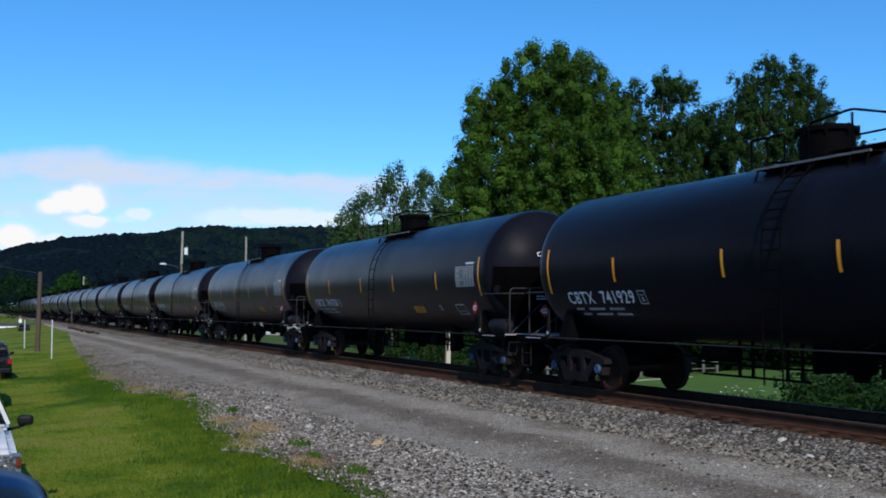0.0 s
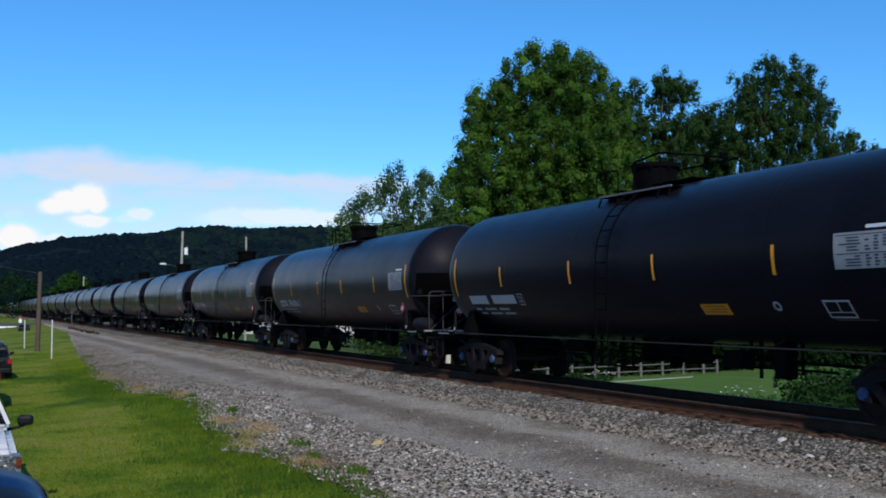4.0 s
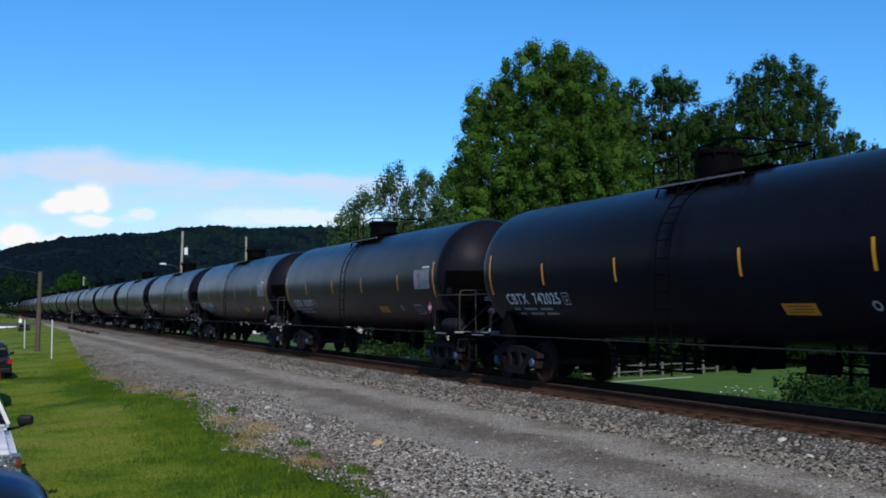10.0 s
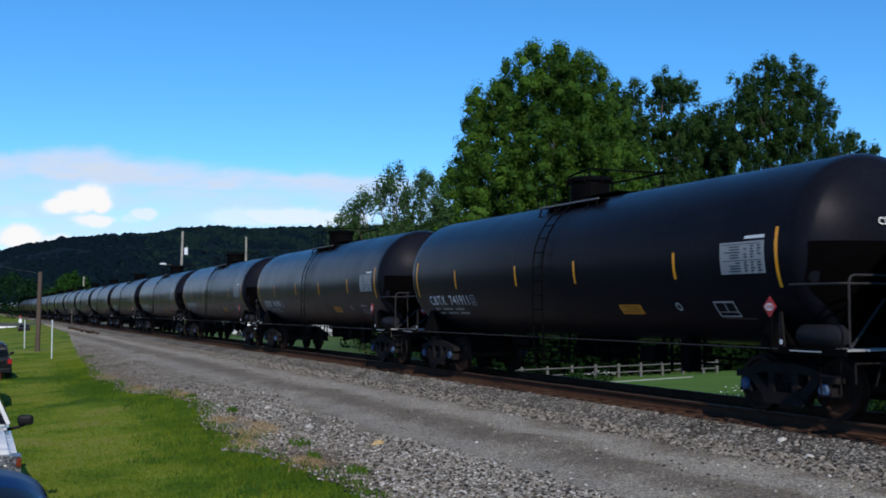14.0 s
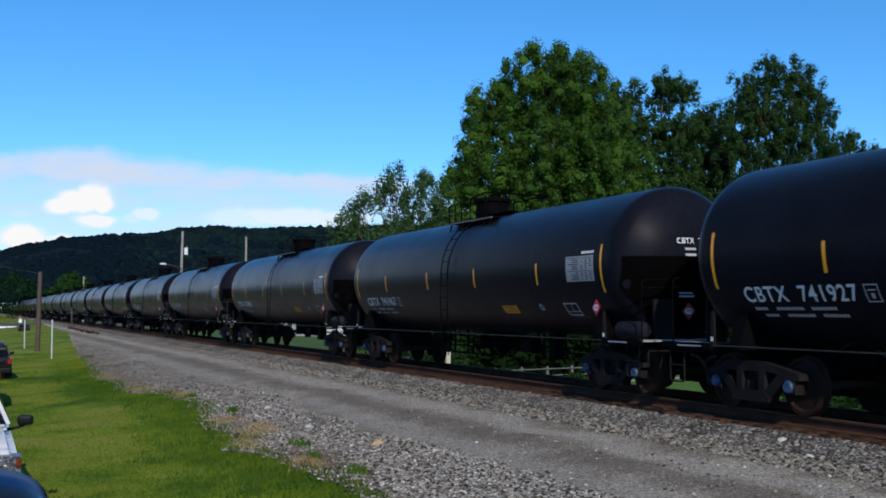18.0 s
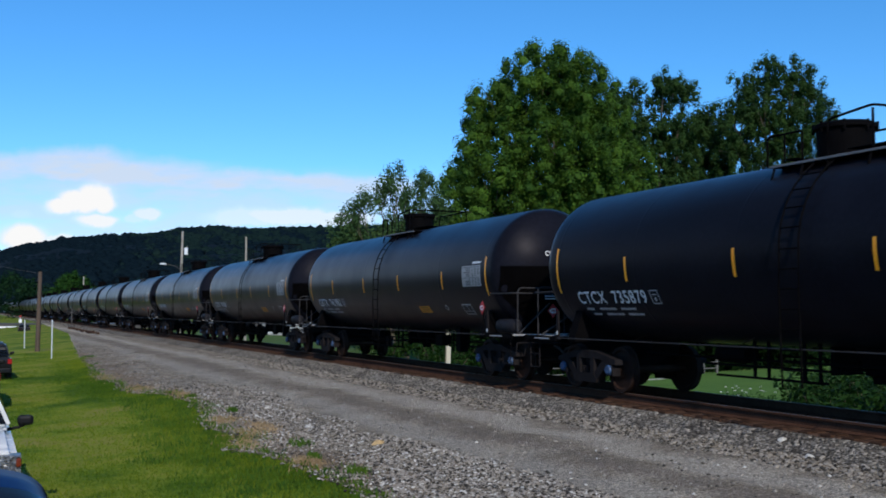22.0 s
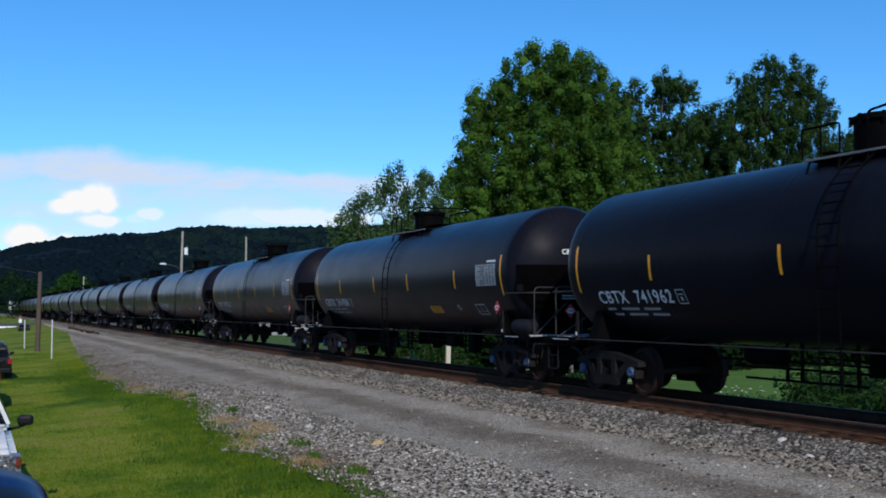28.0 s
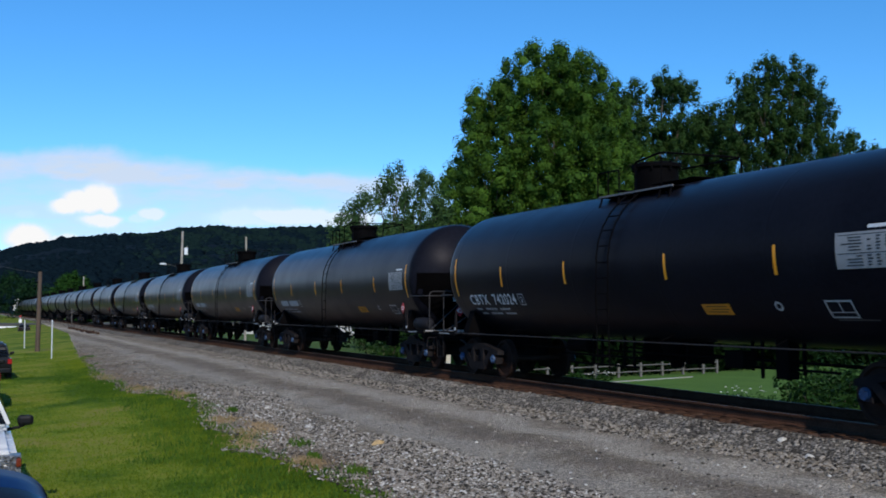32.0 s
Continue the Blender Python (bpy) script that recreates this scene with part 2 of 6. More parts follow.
        t.links.new(pw.outputs[0], mr.inputs["Value"])
        sc = t.nodes.new("ShaderNodeVectorMath")
        sc.operation = "SCALE"
        t.links.new(last, sc.inputs[0])
        t.links.new(mr.outputs[0], sc.inputs["Scale"])
        last = sc.outputs[0]
    t.links.new(last, b.inputs["Base Color"])
    bp = t.nodes.new("ShaderNodeBump")
    bp.inputs["Strength"].default_value = bump
    bp.inputs["Distance"].default_value = 0.03
    t.links.new(small.outputs["Distance"], bp.inputs["Height"])
    t.links.new(bp.outputs[0], b.inputs["Normal"])
    return m


M_TURF = zone_mat("mown_turf", [(0.38, (0.04, 0.088, 0.007)), (0.46, (0.095, 0.155, 0.01)), (0.53, (0.175, 0.215, 0.018)), (0.62, (0.215, 0.2, 0.05))], 0.4, 0.35, 25, grain=0.25)
M_LAWN = zone_mat("smooth_lawn", [(0.38, (0.065, 0.135, 0.032)), (0.6, (0.105, 0.19, 0.042))], 0.4, 0.3, 30)
# Darker copy of the turf, with shade put into its colour.
M_TURF_SHADED = zone_mat("shaded_turf", [(0.38, (0.045, 0.085, 0.022)), (0.6, (0.09, 0.14, 0.035))], 0.5, 0.5, 14)
M_GRAVEL = zone_mat("grey_gravel", [(0.36, (0.15, 0.124, 0.093)), (0.5, (0.265, 0.224, 0.17)), (0.62, (0.44, 0.38, 0.295))], 0.8, 0.9, 42,
                    stripes=[(5.0, 0.75, (0.2, 0.145, 0.095), 0.7), (9.3, 0.6, (0.48, 0.43, 0.36), 0.6), (7.2, 0.65, (0.43, 0.385, 0.32), 0.55), (8.25, 0.45, (0.19, 0.155, 0.125), 0.6), (10.1, 0.4, (0.2, 0.17, 0.14), 0.4)], cells=0.45)
M_SHOULDER = zone_mat("mixed_crushed_stone", [(0.36, (0.075, 0.064, 0.053)), (0.5, (0.155, 0.137, 0.115)), (0.62, (0.32, 0.287, 0.245))], 0.9, 1.0, 30, cells=0.7)
M_BALLAST = zone_mat("dark_ballast", [(0.36, (0.05, 0.027, 0.017)), (0.5, (0.1, 0.056, 0.036)), (0.64, (0.16, 0.1, 0.07))], 1.2, 1.0, 20)
# Very dark and bluish: the hill's cloud shade and haze are in its colour.
M_HILL = zone_mat("hazy_wooded_hill", [(0.36, (0.003, 0.0076, 0.0115)), (0.5, (0.004, 0.0095, 0.014)), (0.64, (0.005, 0.0115, 0.0155))], 0.02, 1.0, 0.22)

# ---- mesh helpers ----
def part(name, bm, material, parent, label="", smooth=None):
    """Links a bmesh (or a mesh) as one mesh object under a thing or a part."""
    if isinstance(bm, bmesh.types.BMesh):
        me = bpy.data.meshes.new(name)
        if smooth:
            for f_ in bm.faces:
                f_.smooth = True
        bm.to_mesh(me)
        bm.free()
        me.materials.append(material)
        if smooth and smooth is not True:
            me.set_sharp_from_angle(angle=radians(smooth))
    else:
        me = bm
        if not me.materials:
            me.materials.append(material)
    ob = new(name, me)
    ob.parent = parent
    if label:
        ob["label"] = label
    return ob


def thing(name, label, category, m=None, group="", kind=""):
    ob = new(name)
    ob.empty_display_size = 0.2
    if m is not None:
        ob.matrix_world = m
    return tagged(ob, label, category, group, kind)


def box(bm, x0, x1, y0, y1, z0, z1, bevel=0.0, m=None):
    r = bmesh.ops.create_cube(bm, size=1, matrix=Matrix.Translation(((x0 + x1) / 2, (y0 + y1) / 2, (z0 + z1) / 2)) @ Matrix.Diagonal((x1 - x0, y1 - y0, z1 - z0, 1)))
    vs = r["verts"]
    if bevel:
        es = list({e for v in vs for e in v.link_edges})
        vs = bmesh.ops.bevel(bm, geom=es, offset=bevel, segments=2, affect="EDGES", profile=0.5)["verts"]
    if m is not None:
        bmesh.ops.transform(bm, matrix=m, verts=[v for v in bm.verts if v in set(vs)] if bevel else vs)
    return bm


def rod(bm, a, b, r, n=8, r2=None):
    a, b = Vector(a), Vector(b)
    d = b - a
    q = d.to_track_quat("Z", "Y").to_matrix().to_4x4()
    bmesh.ops.create_cone(bm, cap_ends=True, segments=n, radius1=r, radius2=r if r2 is None else r2, depth=d.length, matrix=Matrix.Translation((a + b) / 2) @ q)
    return bm


def tube(bm, pts, r, n=6):
    """A bent round bar through the points."""
    pts = [Vector(p) for p in pts]
    rings = []
    for i, p in enumerate(pts):
        d = (pts[min(i + 1, len(pts) - 1)] - pts[max(i - 1, 0)]).normalized()
        q = d.to_track_quat("Z", "Y").to_matrix()
        rings.append([bm.verts.new(p + q @ Vector((r * math.cos(k * 2 * math.pi / n), r * math.sin(k * 2 * math.pi / n), 0))) for k in range(n)])
    for a, b in zip(rings, rings[1:]):
        for k in range(n):
            bm.faces.new((a[k], a[(k + 1) % n], b[(k + 1) % n], b[k]))
    bm.faces.new(rings[0][::-1])
    bm.faces.new(rings[-1])
    return bm


def arc_pts(pts, radius=0.12, n=4):
    """Rounds the inner corners of a polyline."""
    pts = [Vector(p) for p in pts]
    out = [pts[0]]
    for a, b, c in zip(pts, pts[1:], pts[2:]):
        p, q = b + (a - b).normalized() * radius, b + (c - b).normalized() * radius
        for i in range(n + 1):
            k = i / n
            out.append(p * (1 - k) ** 2 + b * 2 * k * (1 - k) + q * k * k)
    out.append(pts[-1])
    return out


def spin(bm, profile, axis="y", n=32, flip=False):
    """A turned shape: profile rows (along, radius)."""
    rings = []
    for a, r in profile:
        ring = []
        for k in range(n):
            c, s = r * math.cos(2 * math.pi * k / n), r * math.sin(2 * math.pi * k / n)
            ring.append(bm.verts.new({"y": (c, a, s), "x": (a, c, s), "z": (c, s, a)}[axis]))
        rings.append(ring)
    for a, b in zip(rings, rings[1:]):
        for k in range(n):
            bm.faces.new((a[k], a[(k + 1) % n], b[(k + 1) % n], b[k]))
    for ring in (rings[0], rings[-1]):
        if (ring[0].co - ring[n // 2].co).length > 1e-4:
            bm.faces.new(ring)
    bmesh.ops.remove_doubles(bm, verts=bm.verts, dist=1e-5)
    bmesh.ops.recalc_face_normals(bm, faces=bm.faces)
    return bm


def prism(bm, outline, axis, a, b):
    """An outline in the plane across an axis ('x': rows (y, z); 'y': rows (x, z); 'z': rows (x, y)) given thickness from a to b."""
    put = {"x": lambda p, d: (d, p[0], p[1]), "y": lambda p, d: (p[0], d, p[1]), "z": lambda p, d: (p[0], p[1], d)}[axis]
    v0 = [bm.verts.new(put(p, a)) for p in outline]
    v1 = [bm.verts.new(put(p, b)) for p in outline]
    n = len(outline)
    fs = [bm.faces.new(v0), bm.faces.new(v1)]
    for i in range(n):
        fs.append(bm.faces.new((v0[i], v0[(i + 1) % n], v1[(i + 1) % n], v1[i])))
    bmesh.ops.recalc_face_normals(bm, faces=fs)
    return bm


def nb():
    return bmesh.new()

# ---- ground, track and road ----
TRACK = 12.65


def ground_z(x, y):
    """Height of the earth at a place; the top of the rails is 0."""
    pts = [(-3000, -1.1), (-6, -1.06), (1.5, -1.0), (4.4, -0.8), (6.5, -0.62), (10.4, -0.5), (11.0, -0.47), (15.0, -0.6), (16.5, -0.9), (19.0, -1.55), (60, -1.6), (3000, -1.4)]
    z = pts[-1][1]
    for (a, za), (b, zb) in zip(pts, pts[1:]):
        if a <= x <= b:
            k = (x - a) / (b - a)
            z = za + (zb - za) * k
            break
    if -80 < x < 4:
        z += min(1.0, (4 - x) * 1.5) * 0.05 * noise.noise((x * 0.5, y * 0.3, 0))
    return z


def sheet(name, xs, ys, height, material, label, lift=0.0, smooth=True, category=""):
    verts = [(x, y, height(x, y) + lift) for y in ys for x in xs]
    nx = len(xs)
    faces = [(j * nx + i, j * nx + i + 1, (j + 1) * nx + i + 1, (j + 1) * nx + i) for j in range(len(ys) - 1) for i in range(nx - 1)]
    me = bpy.data.meshes.new(name)
    me.from_pydata(verts, [], faces)
    me.materials.append(material)
    for p in me.polygons:
        p.use_smooth = smooth
    return tagged(new(name, me), label, category or name.replace("_", " "), kind="structure")


def steps(*spans):
    out = []
    for a, b, d in spans:
        n = max(1, round((b - a) / d))
        out += [a + (b - a) * i / n for i in range(n)]
    return out + [spans[-1][1]]


sheet("ground", steps((-3000, -100, 400), (-100, -10, 10), (-10, 20, 0.5), (20, 80, 6), (80, 3000, 400)),
      steps((-1500, -20, 150), (-20, 6, 4), (6, 60, 0.6), (60, 200, 7), (200, 3500, 150)), ground_z, M_TURF, "mown green grass with yellowed and worn patches", category="grass")


# Dark ground left of the view, never seen; added to darken the tanks' reflections.
UNSEEN_GROUND = bmesh.new()
for a, b in ((-60.0, -14.0), (-14.0, -2.2)):
    UNSEEN_GROUND.faces.new([UNSEEN_GROUND.verts.new(p) for p in ((a, -40, -0.99), (b, -40, -0.99), (b, 240, -0.99), (a, 240, -0.99))])
ob = new("parking_lot", bpy.data.meshes.new("parking_lot"))
UNSEEN_GROUND.to_mesh(ob.data)
UNSEEN_GROUND.free()
ob.data.materials.append(M_ASPHALT)
tagged(ob, "unseen dark ground, added for the tank reflections", "parking lot", kind="structure")

EDGE = [(-60, 4.6), (13, 4.62), (15.2, 4.55), (17.0, 4.5), (17.9, 4.4), (18.7, 4.0), (19.6, 4.35), (20.4, 4.6), (22.0, 4.4), (23.2, 4.35), (25.2, 4.85), (28.2, 5.0), (30.6, 5.0), (31.8, 4.55), (32.6, 4.1), (34.5, 4.1), (36.7, 4.35), (40.3, 3.95), (45, 4.3), (58, 4.9), (84, 6.6), (108, 8.2), (176, 9.6)]


def road_edge(y):
    for (a, xa), (b, xb) in zip(EDGE, EDGE[1:]):
        if a <= y <= b:
            k = (y - a) / (b - a)
            break
    else:
        return 9.6
    return xa + (xb - xa) * k + 0.14 * noise.noise((y * 1.3, 1.0, 0)) + 0.1 * noise.noise((y * 4.1, 2.0, 0))


def road_z(x, y):
    bump = 0.02 * noise.noise((x * 2.5, y * 2.5, 7)) - 0.03 * math.exp(-((x - 9.2) / 0.4) ** 2) - 0.03 * math.exp(-((x - 7.4) / 0.4) ** 2)
    return ground_z(x, y) + 0.075 + bump


def gravel_sheet():
    ys = steps((-60, 4, 4), (4, 40, 0.25), (40, 120, 1.0), (120, 176, 4))
    n = 26
    verts, faces = [], []
    for y in ys:
        e = min(road_edge(y), 9.6)
        for i in range(n):
            k = i / (n - 1)
            x = e + (11.3 - e) * k
            verts.append((x, y, road_z(x, y) - (0 if i else 0.12)))
    for j in range(len(ys) - 1):
        for i in range(n - 1):
            faces.append((j * n + i, j * n + i + 1, (j + 1) * n + i + 1, (j + 1) * n + i))
    me = bpy.data.meshes.new("road")
    me.from_pydata(verts, [], faces)
    me.materials.append(M_GRAVEL)
    for p in me.polygons:
        p.use_smooth = True
    return tagged(new("road", me), "grey crushed-stone service road beside the track", "gravel road", kind="structure")


gravel_sheet()


def ballast_z(x, y):
    pts = [(10.0, -0.56), (10.3, -0.5), (10.7, -0.43), (11.35, -0.23), (11.6, -0.19), (13.7, -0.19), (13.95, -0.24), (15.4, -0.72)]
    for (a, za), (b, zb) in zip(pts, pts[1:]):
        if a <= x <= b + 1e-6:
            return za + (zb - za) * (x - a) / (b - a) + 0.025 * noise.noise((x * 4, y * 4, 2))
    return -0.7


# Sheet laid over the turf so the grass behind the train looks shaded.
sheet("meadow", steps((16.6, 20, 0.6), (20, 60, 5)), steps((43, 64, 1.5), (64, 166, 6)), ground_z, M_TURF_SHADED, "green grass beyond the track, coloured darker for shade", lift=0.03, category="grass")
sheet("ballast_shoulder", [10.0, 10.3, 10.5, 10.7, 10.9, 11.1, 11.35, 11.42],
      steps((-80, 4, 6), (4, 50, 0.25), (50, 120, 1.5), (120, 900, 30)), ballast_z, M_SHOULDER, "grey crushed stone sloping down from the track", lift=0.012, category="ballast")
sheet("ballast", [11.3, 11.46, 11.6, 11.9, 12.3, 12.65, 13.0, 13.4, 13.7, 13.95, 14.4, 15.4],
      steps((-80, 4, 6), (4, 50, 0.25), (50, 120, 1.5), (120, 900, 30)), ballast_z, M_BALLAST, "dark rust-stained stone ballast under the rails", category="ballast")


def stones():
    """Loose crushed stone on the road, its verge and the shoulder of the ballast."""
    rng = np.random.default_rng(5)
    base = []
    for s in range(8):
        bm = nb()
        bmesh.ops.create_icosphere(bm, subdivisions=1, radius=1)
        for v in bm.verts:
            v.co *= 0.75 + 0.5 * rng.random()
            v.co.z *= 0.7
        bm.verts.ensure_lookup_table()
        vs = np.array([v.co[:] for v in bm.verts])
        fs = np.array([[v.index for v in f_.verts] for f_ in bm.faces])
        bm.free()
        base.append((vs, fs))

    def scatter(name, count, place, size, material, label):
        V, F, off = [], [], 0
        for i in range(count):
            x, y = place()
            r = size[0] + (size[1] - size[0]) * rng.random() ** 2.5
            vs, fs = base[int(rng.integers(8))]
            a = rng.random() * 6.28
            c, s = math.cos(a), math.sin(a)
            p = vs * r * (0.8 + 0.4 * rng.random(3))
            q = np.stack([p[:, 0] * c - p[:, 1] * s, p[:, 0] * s + p[:, 1] * c, p[:, 2]], 1)
            z = max(road_z(x, y), ballast_z(x, y) if x > 10.3 else -9)
            V.append(q + (x, y, z + r * 0.15))
            F.append(fs + off)
            off += len(vs)
        me = bpy.data.meshes.new(name)
        me.from_pydata(np.concatenate(V).tolist(), [], np.concatenate(F).tolist())
        me.materials.append(material)
        return tagged(new(name, me), label, "gravel", kind="stuff")

    def near():
        y = 9 + 62 * rng.random() ** 2.4
        e = road_edge(y)
        k = rng.random()
        x = e - 0.06 + (2.4 * rng.random() if k < 0.955 else (11.0 - e) * rng.random())
        # stones lie in drifts, with trodden earth between them
        if x < e + 0.35 * rng.random() ** 0.6 and rng.random() < 0.75:
            return near()
        if k < 0.955 and noise.noise((x * 1.1, y * 0.45, 8)) + 0.25 * rng.normal() < -0.16 - 0.012 * (25 - min(y, 40)):
            return near()
        return x, y

    def close():
        x, y = near()
        return (x, y) if y < 30 else close()

    def shoulder():
        y = 7 + 42 * rng.random() ** 1.5
        return 9.9 + 1.5 * rng.random(), y

    scatter("loose_gravel", 50000, near, (0.007, 0.032), M_STONE, "loose grey and pale crushed stones on the road")
    scatter("pale_gravel", 5000, close, (0.008, 0.028), M_ROCK, "scattered pale stones among the grey gravel")
    scatter("shoulder_stones", 20000, shoulder, (0.009, 0.04), M_STONE, "grey and white crushed stone along the ballast shoulder")


stones()

RAIL = [(-0.07, -0.18), (0.07, -0.18), (0.07, -0.168), (0.012, -0.14), (0.012, -0.045), (0.036, -0.035), (0.036, -0.004), (0.03, 0.0), (-0.03, 0.0), (-0.036, -0.004), (-0.036, -0.035), (-0.012, -0.045), (-0.012, -0.14), (-0.07, -0.168)]
track = thing("track", "rusty rails on dark creosoted timber sleepers", "railway track", kind="structure")
for side in (-1, 1):
    bm = nb()
    prism(bm, [(TRACK + side * 0.75 + x, z) for x, z in RAIL], "y", -150, 1200)
    bmesh.ops.triangulate(bm, faces=[f_ for f_ in bm.faces if len(f_.verts) > 4])
    rail = part("rail", bm, M_RAIL, track, "rust-brown steel rail")
    bm = nb()
    box(bm, TRACK + side * 0.75 - 0.027, TRACK + side * 0.75 + 0.027, -150, 1200, -0.002, 0.003)
    part("rail_head", bm, M_RAILTOP, rail, "polished running surface of the rail")
bm = nb()
box(bm, -1.2, 1.2, -0.115, 0.115, -0.17, 0.0, 0.012)
tie_mesh = bpy.data.meshes.new("sleeper")
bm.to_mesh(tie_mesh)
bm.free()
tie_mesh.materials.append(M_TIE)
rng = random.Random(3)
for i in range(130):
    ob = part("sleeper", tie_mesh, M_TIE, track)
    ob.matrix_basis = pose(TRACK + rng.uniform(-0.04, 0.04), 4 + i * 0.5 + rng.uniform(-0.03, 0.03), -0.176, 0, 0, rng.uniform(-1, 1))

# ---- the train ----
R, ZC = 1.52, 2.55
HALF = 7.49
# dished heads: a shallow crown that turns into the shell through a rounded knuckle
CROWN, KNUCKLE = 2.4, 0.42
SETBACK = math.sqrt((CROWN - KNUCKLE) ** 2 - (R - KNUCKLE) ** 2)
BREAK = math.asin((R - KNUCKLE) / (CROWN - KNUCKLE))


def on_tank(y, a, lift=0.006):
    """A place on the near side of the tank: y along, a metres of arc above its middle height."""
    f_ = a / R
    return (-(R + lift) * math.cos(f_), y, ZC + (R + lift) * math.sin(f_))


def patch(bm, y0, y1, a0, a1, lift=0.006, skew=0.0):
    n = max(2, round(abs(a1 - a0) / 0.06))
    rows = []
    for i in range(n + 1):
        a = a0 + (a1 - a0) * i / n
        rows.append([bm.verts.new(on_tank(y, a, lift)) for y in (y0, y1)])
    for p, q in zip(rows, rows[1:]):
        bm.faces.new((p[0], p[1], q[1], q[0]))
    bmesh.ops.recalc_face_normals(bm, faces=bm.faces)
    return bm


def lettering(body, width, height, gap=None):
    """Flat letters as a mesh, its lower left corner at the origin."""
    cu = bpy.data.curves.new("letters", "FONT")
    cu.body = body
    cu.offset = 0.015
    cu.space_character = 1.12
    ob = bpy.data.objects.new("letters", cu)
    me = bpy.data.meshes.new_from_object(ob)
    bpy.data.objects.remove(ob)
    bm = nb()
    bm.from_mesh(me)
    bpy.data.meshes.remove(me)
    xs = [v.co.x for v in bm.verts]
    ys = [v.co.y for v in bm.verts]
    for v in bm.verts:
        v.co.x = (v.co.x - min(xs)) / (max(xs) - min(xs)) * width
        v.co.y = (v.co.y - min(ys)) / (max(ys) - min(ys)) * height
        v.co.z = 0
    return bm


def letters_on_tank(bm, y0, a0):
    bmesh.ops.triangulate(bm, faces=bm.faces)
    for i in range(1, 5):
        bmesh.ops.bisect_plane(bm, geom=list(bm.verts) + list(bm.edges) + list(bm.faces), plane_co=(0, i * 0.06, 0), plane_no=(0, 1, 0))
    for v in bm.verts:
        v.co = Vector(on_tank(y0 - v.co.x, a0 + v.co.y, 0.012))
    return bm


def head_y(x, z):
    """How far out the domed head lies at a place across it."""
    r = min(R, math.hypot(x, z - ZC))
    if r < CROWN * math.sin(BREAK):
        return HALF + math.sqrt(CROWN ** 2 - r ** 2) - SETBACK
    return HALF + math.sqrt(max(0.0, KNUCKLE ** 2 - (r - R + KNUCKLE) ** 2))


def letters_on_head(bm, x0, z0):
    for v in bm.verts:
        x, z = x0 + v.co.x, z0 + v.co.y
        v.co = Vector((x, -head_y(x, z) - 0.03, z))
    return bm


def build_truck(car, y):
    bm = nb()
    box(bm, -0.98, 0.98, -0.2, 0.2, 0.48, 0.74, 0.03)
    box(bm, -0.3, 0.3, -0.3, 0.3, 0.7, 0.8, 0.02)
    truck = part("truck", bm, M_TRUCK, car, "dusty cast-steel four-wheel truck")
    truck.location = (0, y, 0)
    for s in (-1, 1):
        bm = nb()
        x0, x1 = s * 1.0 - 0.09, s * 1.0 + 0.09
        top = [(-1.12, 0.56), (-1.12, 0.66), (-0.62, 0.76), (-0.3, 0.82), (0.3, 0.82), (0.62, 0.76), (1.12, 0.66), (1.12, 0.56), (0.86, 0.58), (0.5, 0.66), (-0.5, 0.66), (-0.86, 0.58)]
        prism(bm, top, "x", x0, x1)
        for k in (-1, 1):
            prism(bm, [(k * 0.84, 0.6), (k * 0.62, 0.62), (k * 0.3, 0.34), (k * 0.3, 0.22), (k * 0.42, 0.22)], "x", x0, x1)
            prism(bm, [(k * 0.2, 0.3), (k * 0.34, 0.3), (k * 0.34, 0.7), (k * 0.2, 0.7)], "x", x0 - 0.01, x1 + 0.01)
            prism(bm, [(k * 0.76, 0.34), (k * 0.8, 0.6), (k * 1.0, 0.6), (k * 1.04, 0.34), (k * 0.99, 0.34), (k * 0.96, 0.5), (k * 0.84, 0.5), (k * 0.81, 0.34)], "x", x0, x1)
        prism(bm, [(-0.42, 0.18), (-0.46, 0.26), (-0.3, 0.36), (0.3, 0.36), (0.46, 0.26), (0.42, 0.18)], "x", x0 - 0.02, x1 + 0.02)
        part("side_frame", bm, M_TRUCK, truck)
        for k in (-0.14, 0.0, 0.14):
            bm = nb()
            spin(bm, [(0.355, 0.0)] + [(0.36 + i * 0.018, 0.066 if i % 2 else 0.048) for i in range(9)] + [(0.51, 0.0)], "z", 8)
            spring = part("spring", bm, M_TRUCK, truck)
            spring.location = (s * 1.0, k, 0)
        for k in (-0.889, 0.889):
            bm = nb()
            spin(bm, [(-0.07, 0.0), (-0.07, 0.085), (-0.045, 0.1), (0.07, 0.105), (0.07, 0.0)], "x", 14)
            for b in range(3):
                a = b * 2.094
                rod(bm, (-0.09, 0.055 * math.cos(a), 0.055 * math.sin(a)), (-0.06, 0.055 * math.cos(a), 0.055 * math.sin(a)), 0.014, 6)
            bmesh.ops.transform(bm, matrix=Matrix.Rotation(math.pi if s > 0 else 0, 4, "Z"), verts=bm.verts)
            cap = part("bearing_cap", bm, M_CAP, truck, "blue painted bearing cap", smooth=40)
            cap.location = (s * 1.06, k, 0.457)
    for k in (-0.889, 0.889):
        bm = nb()
        rod(bm, (-1.02, 0, 0), (1.02, 0, 0), 0.075, 12)
        for s in (-1, 1):
            w = nb()
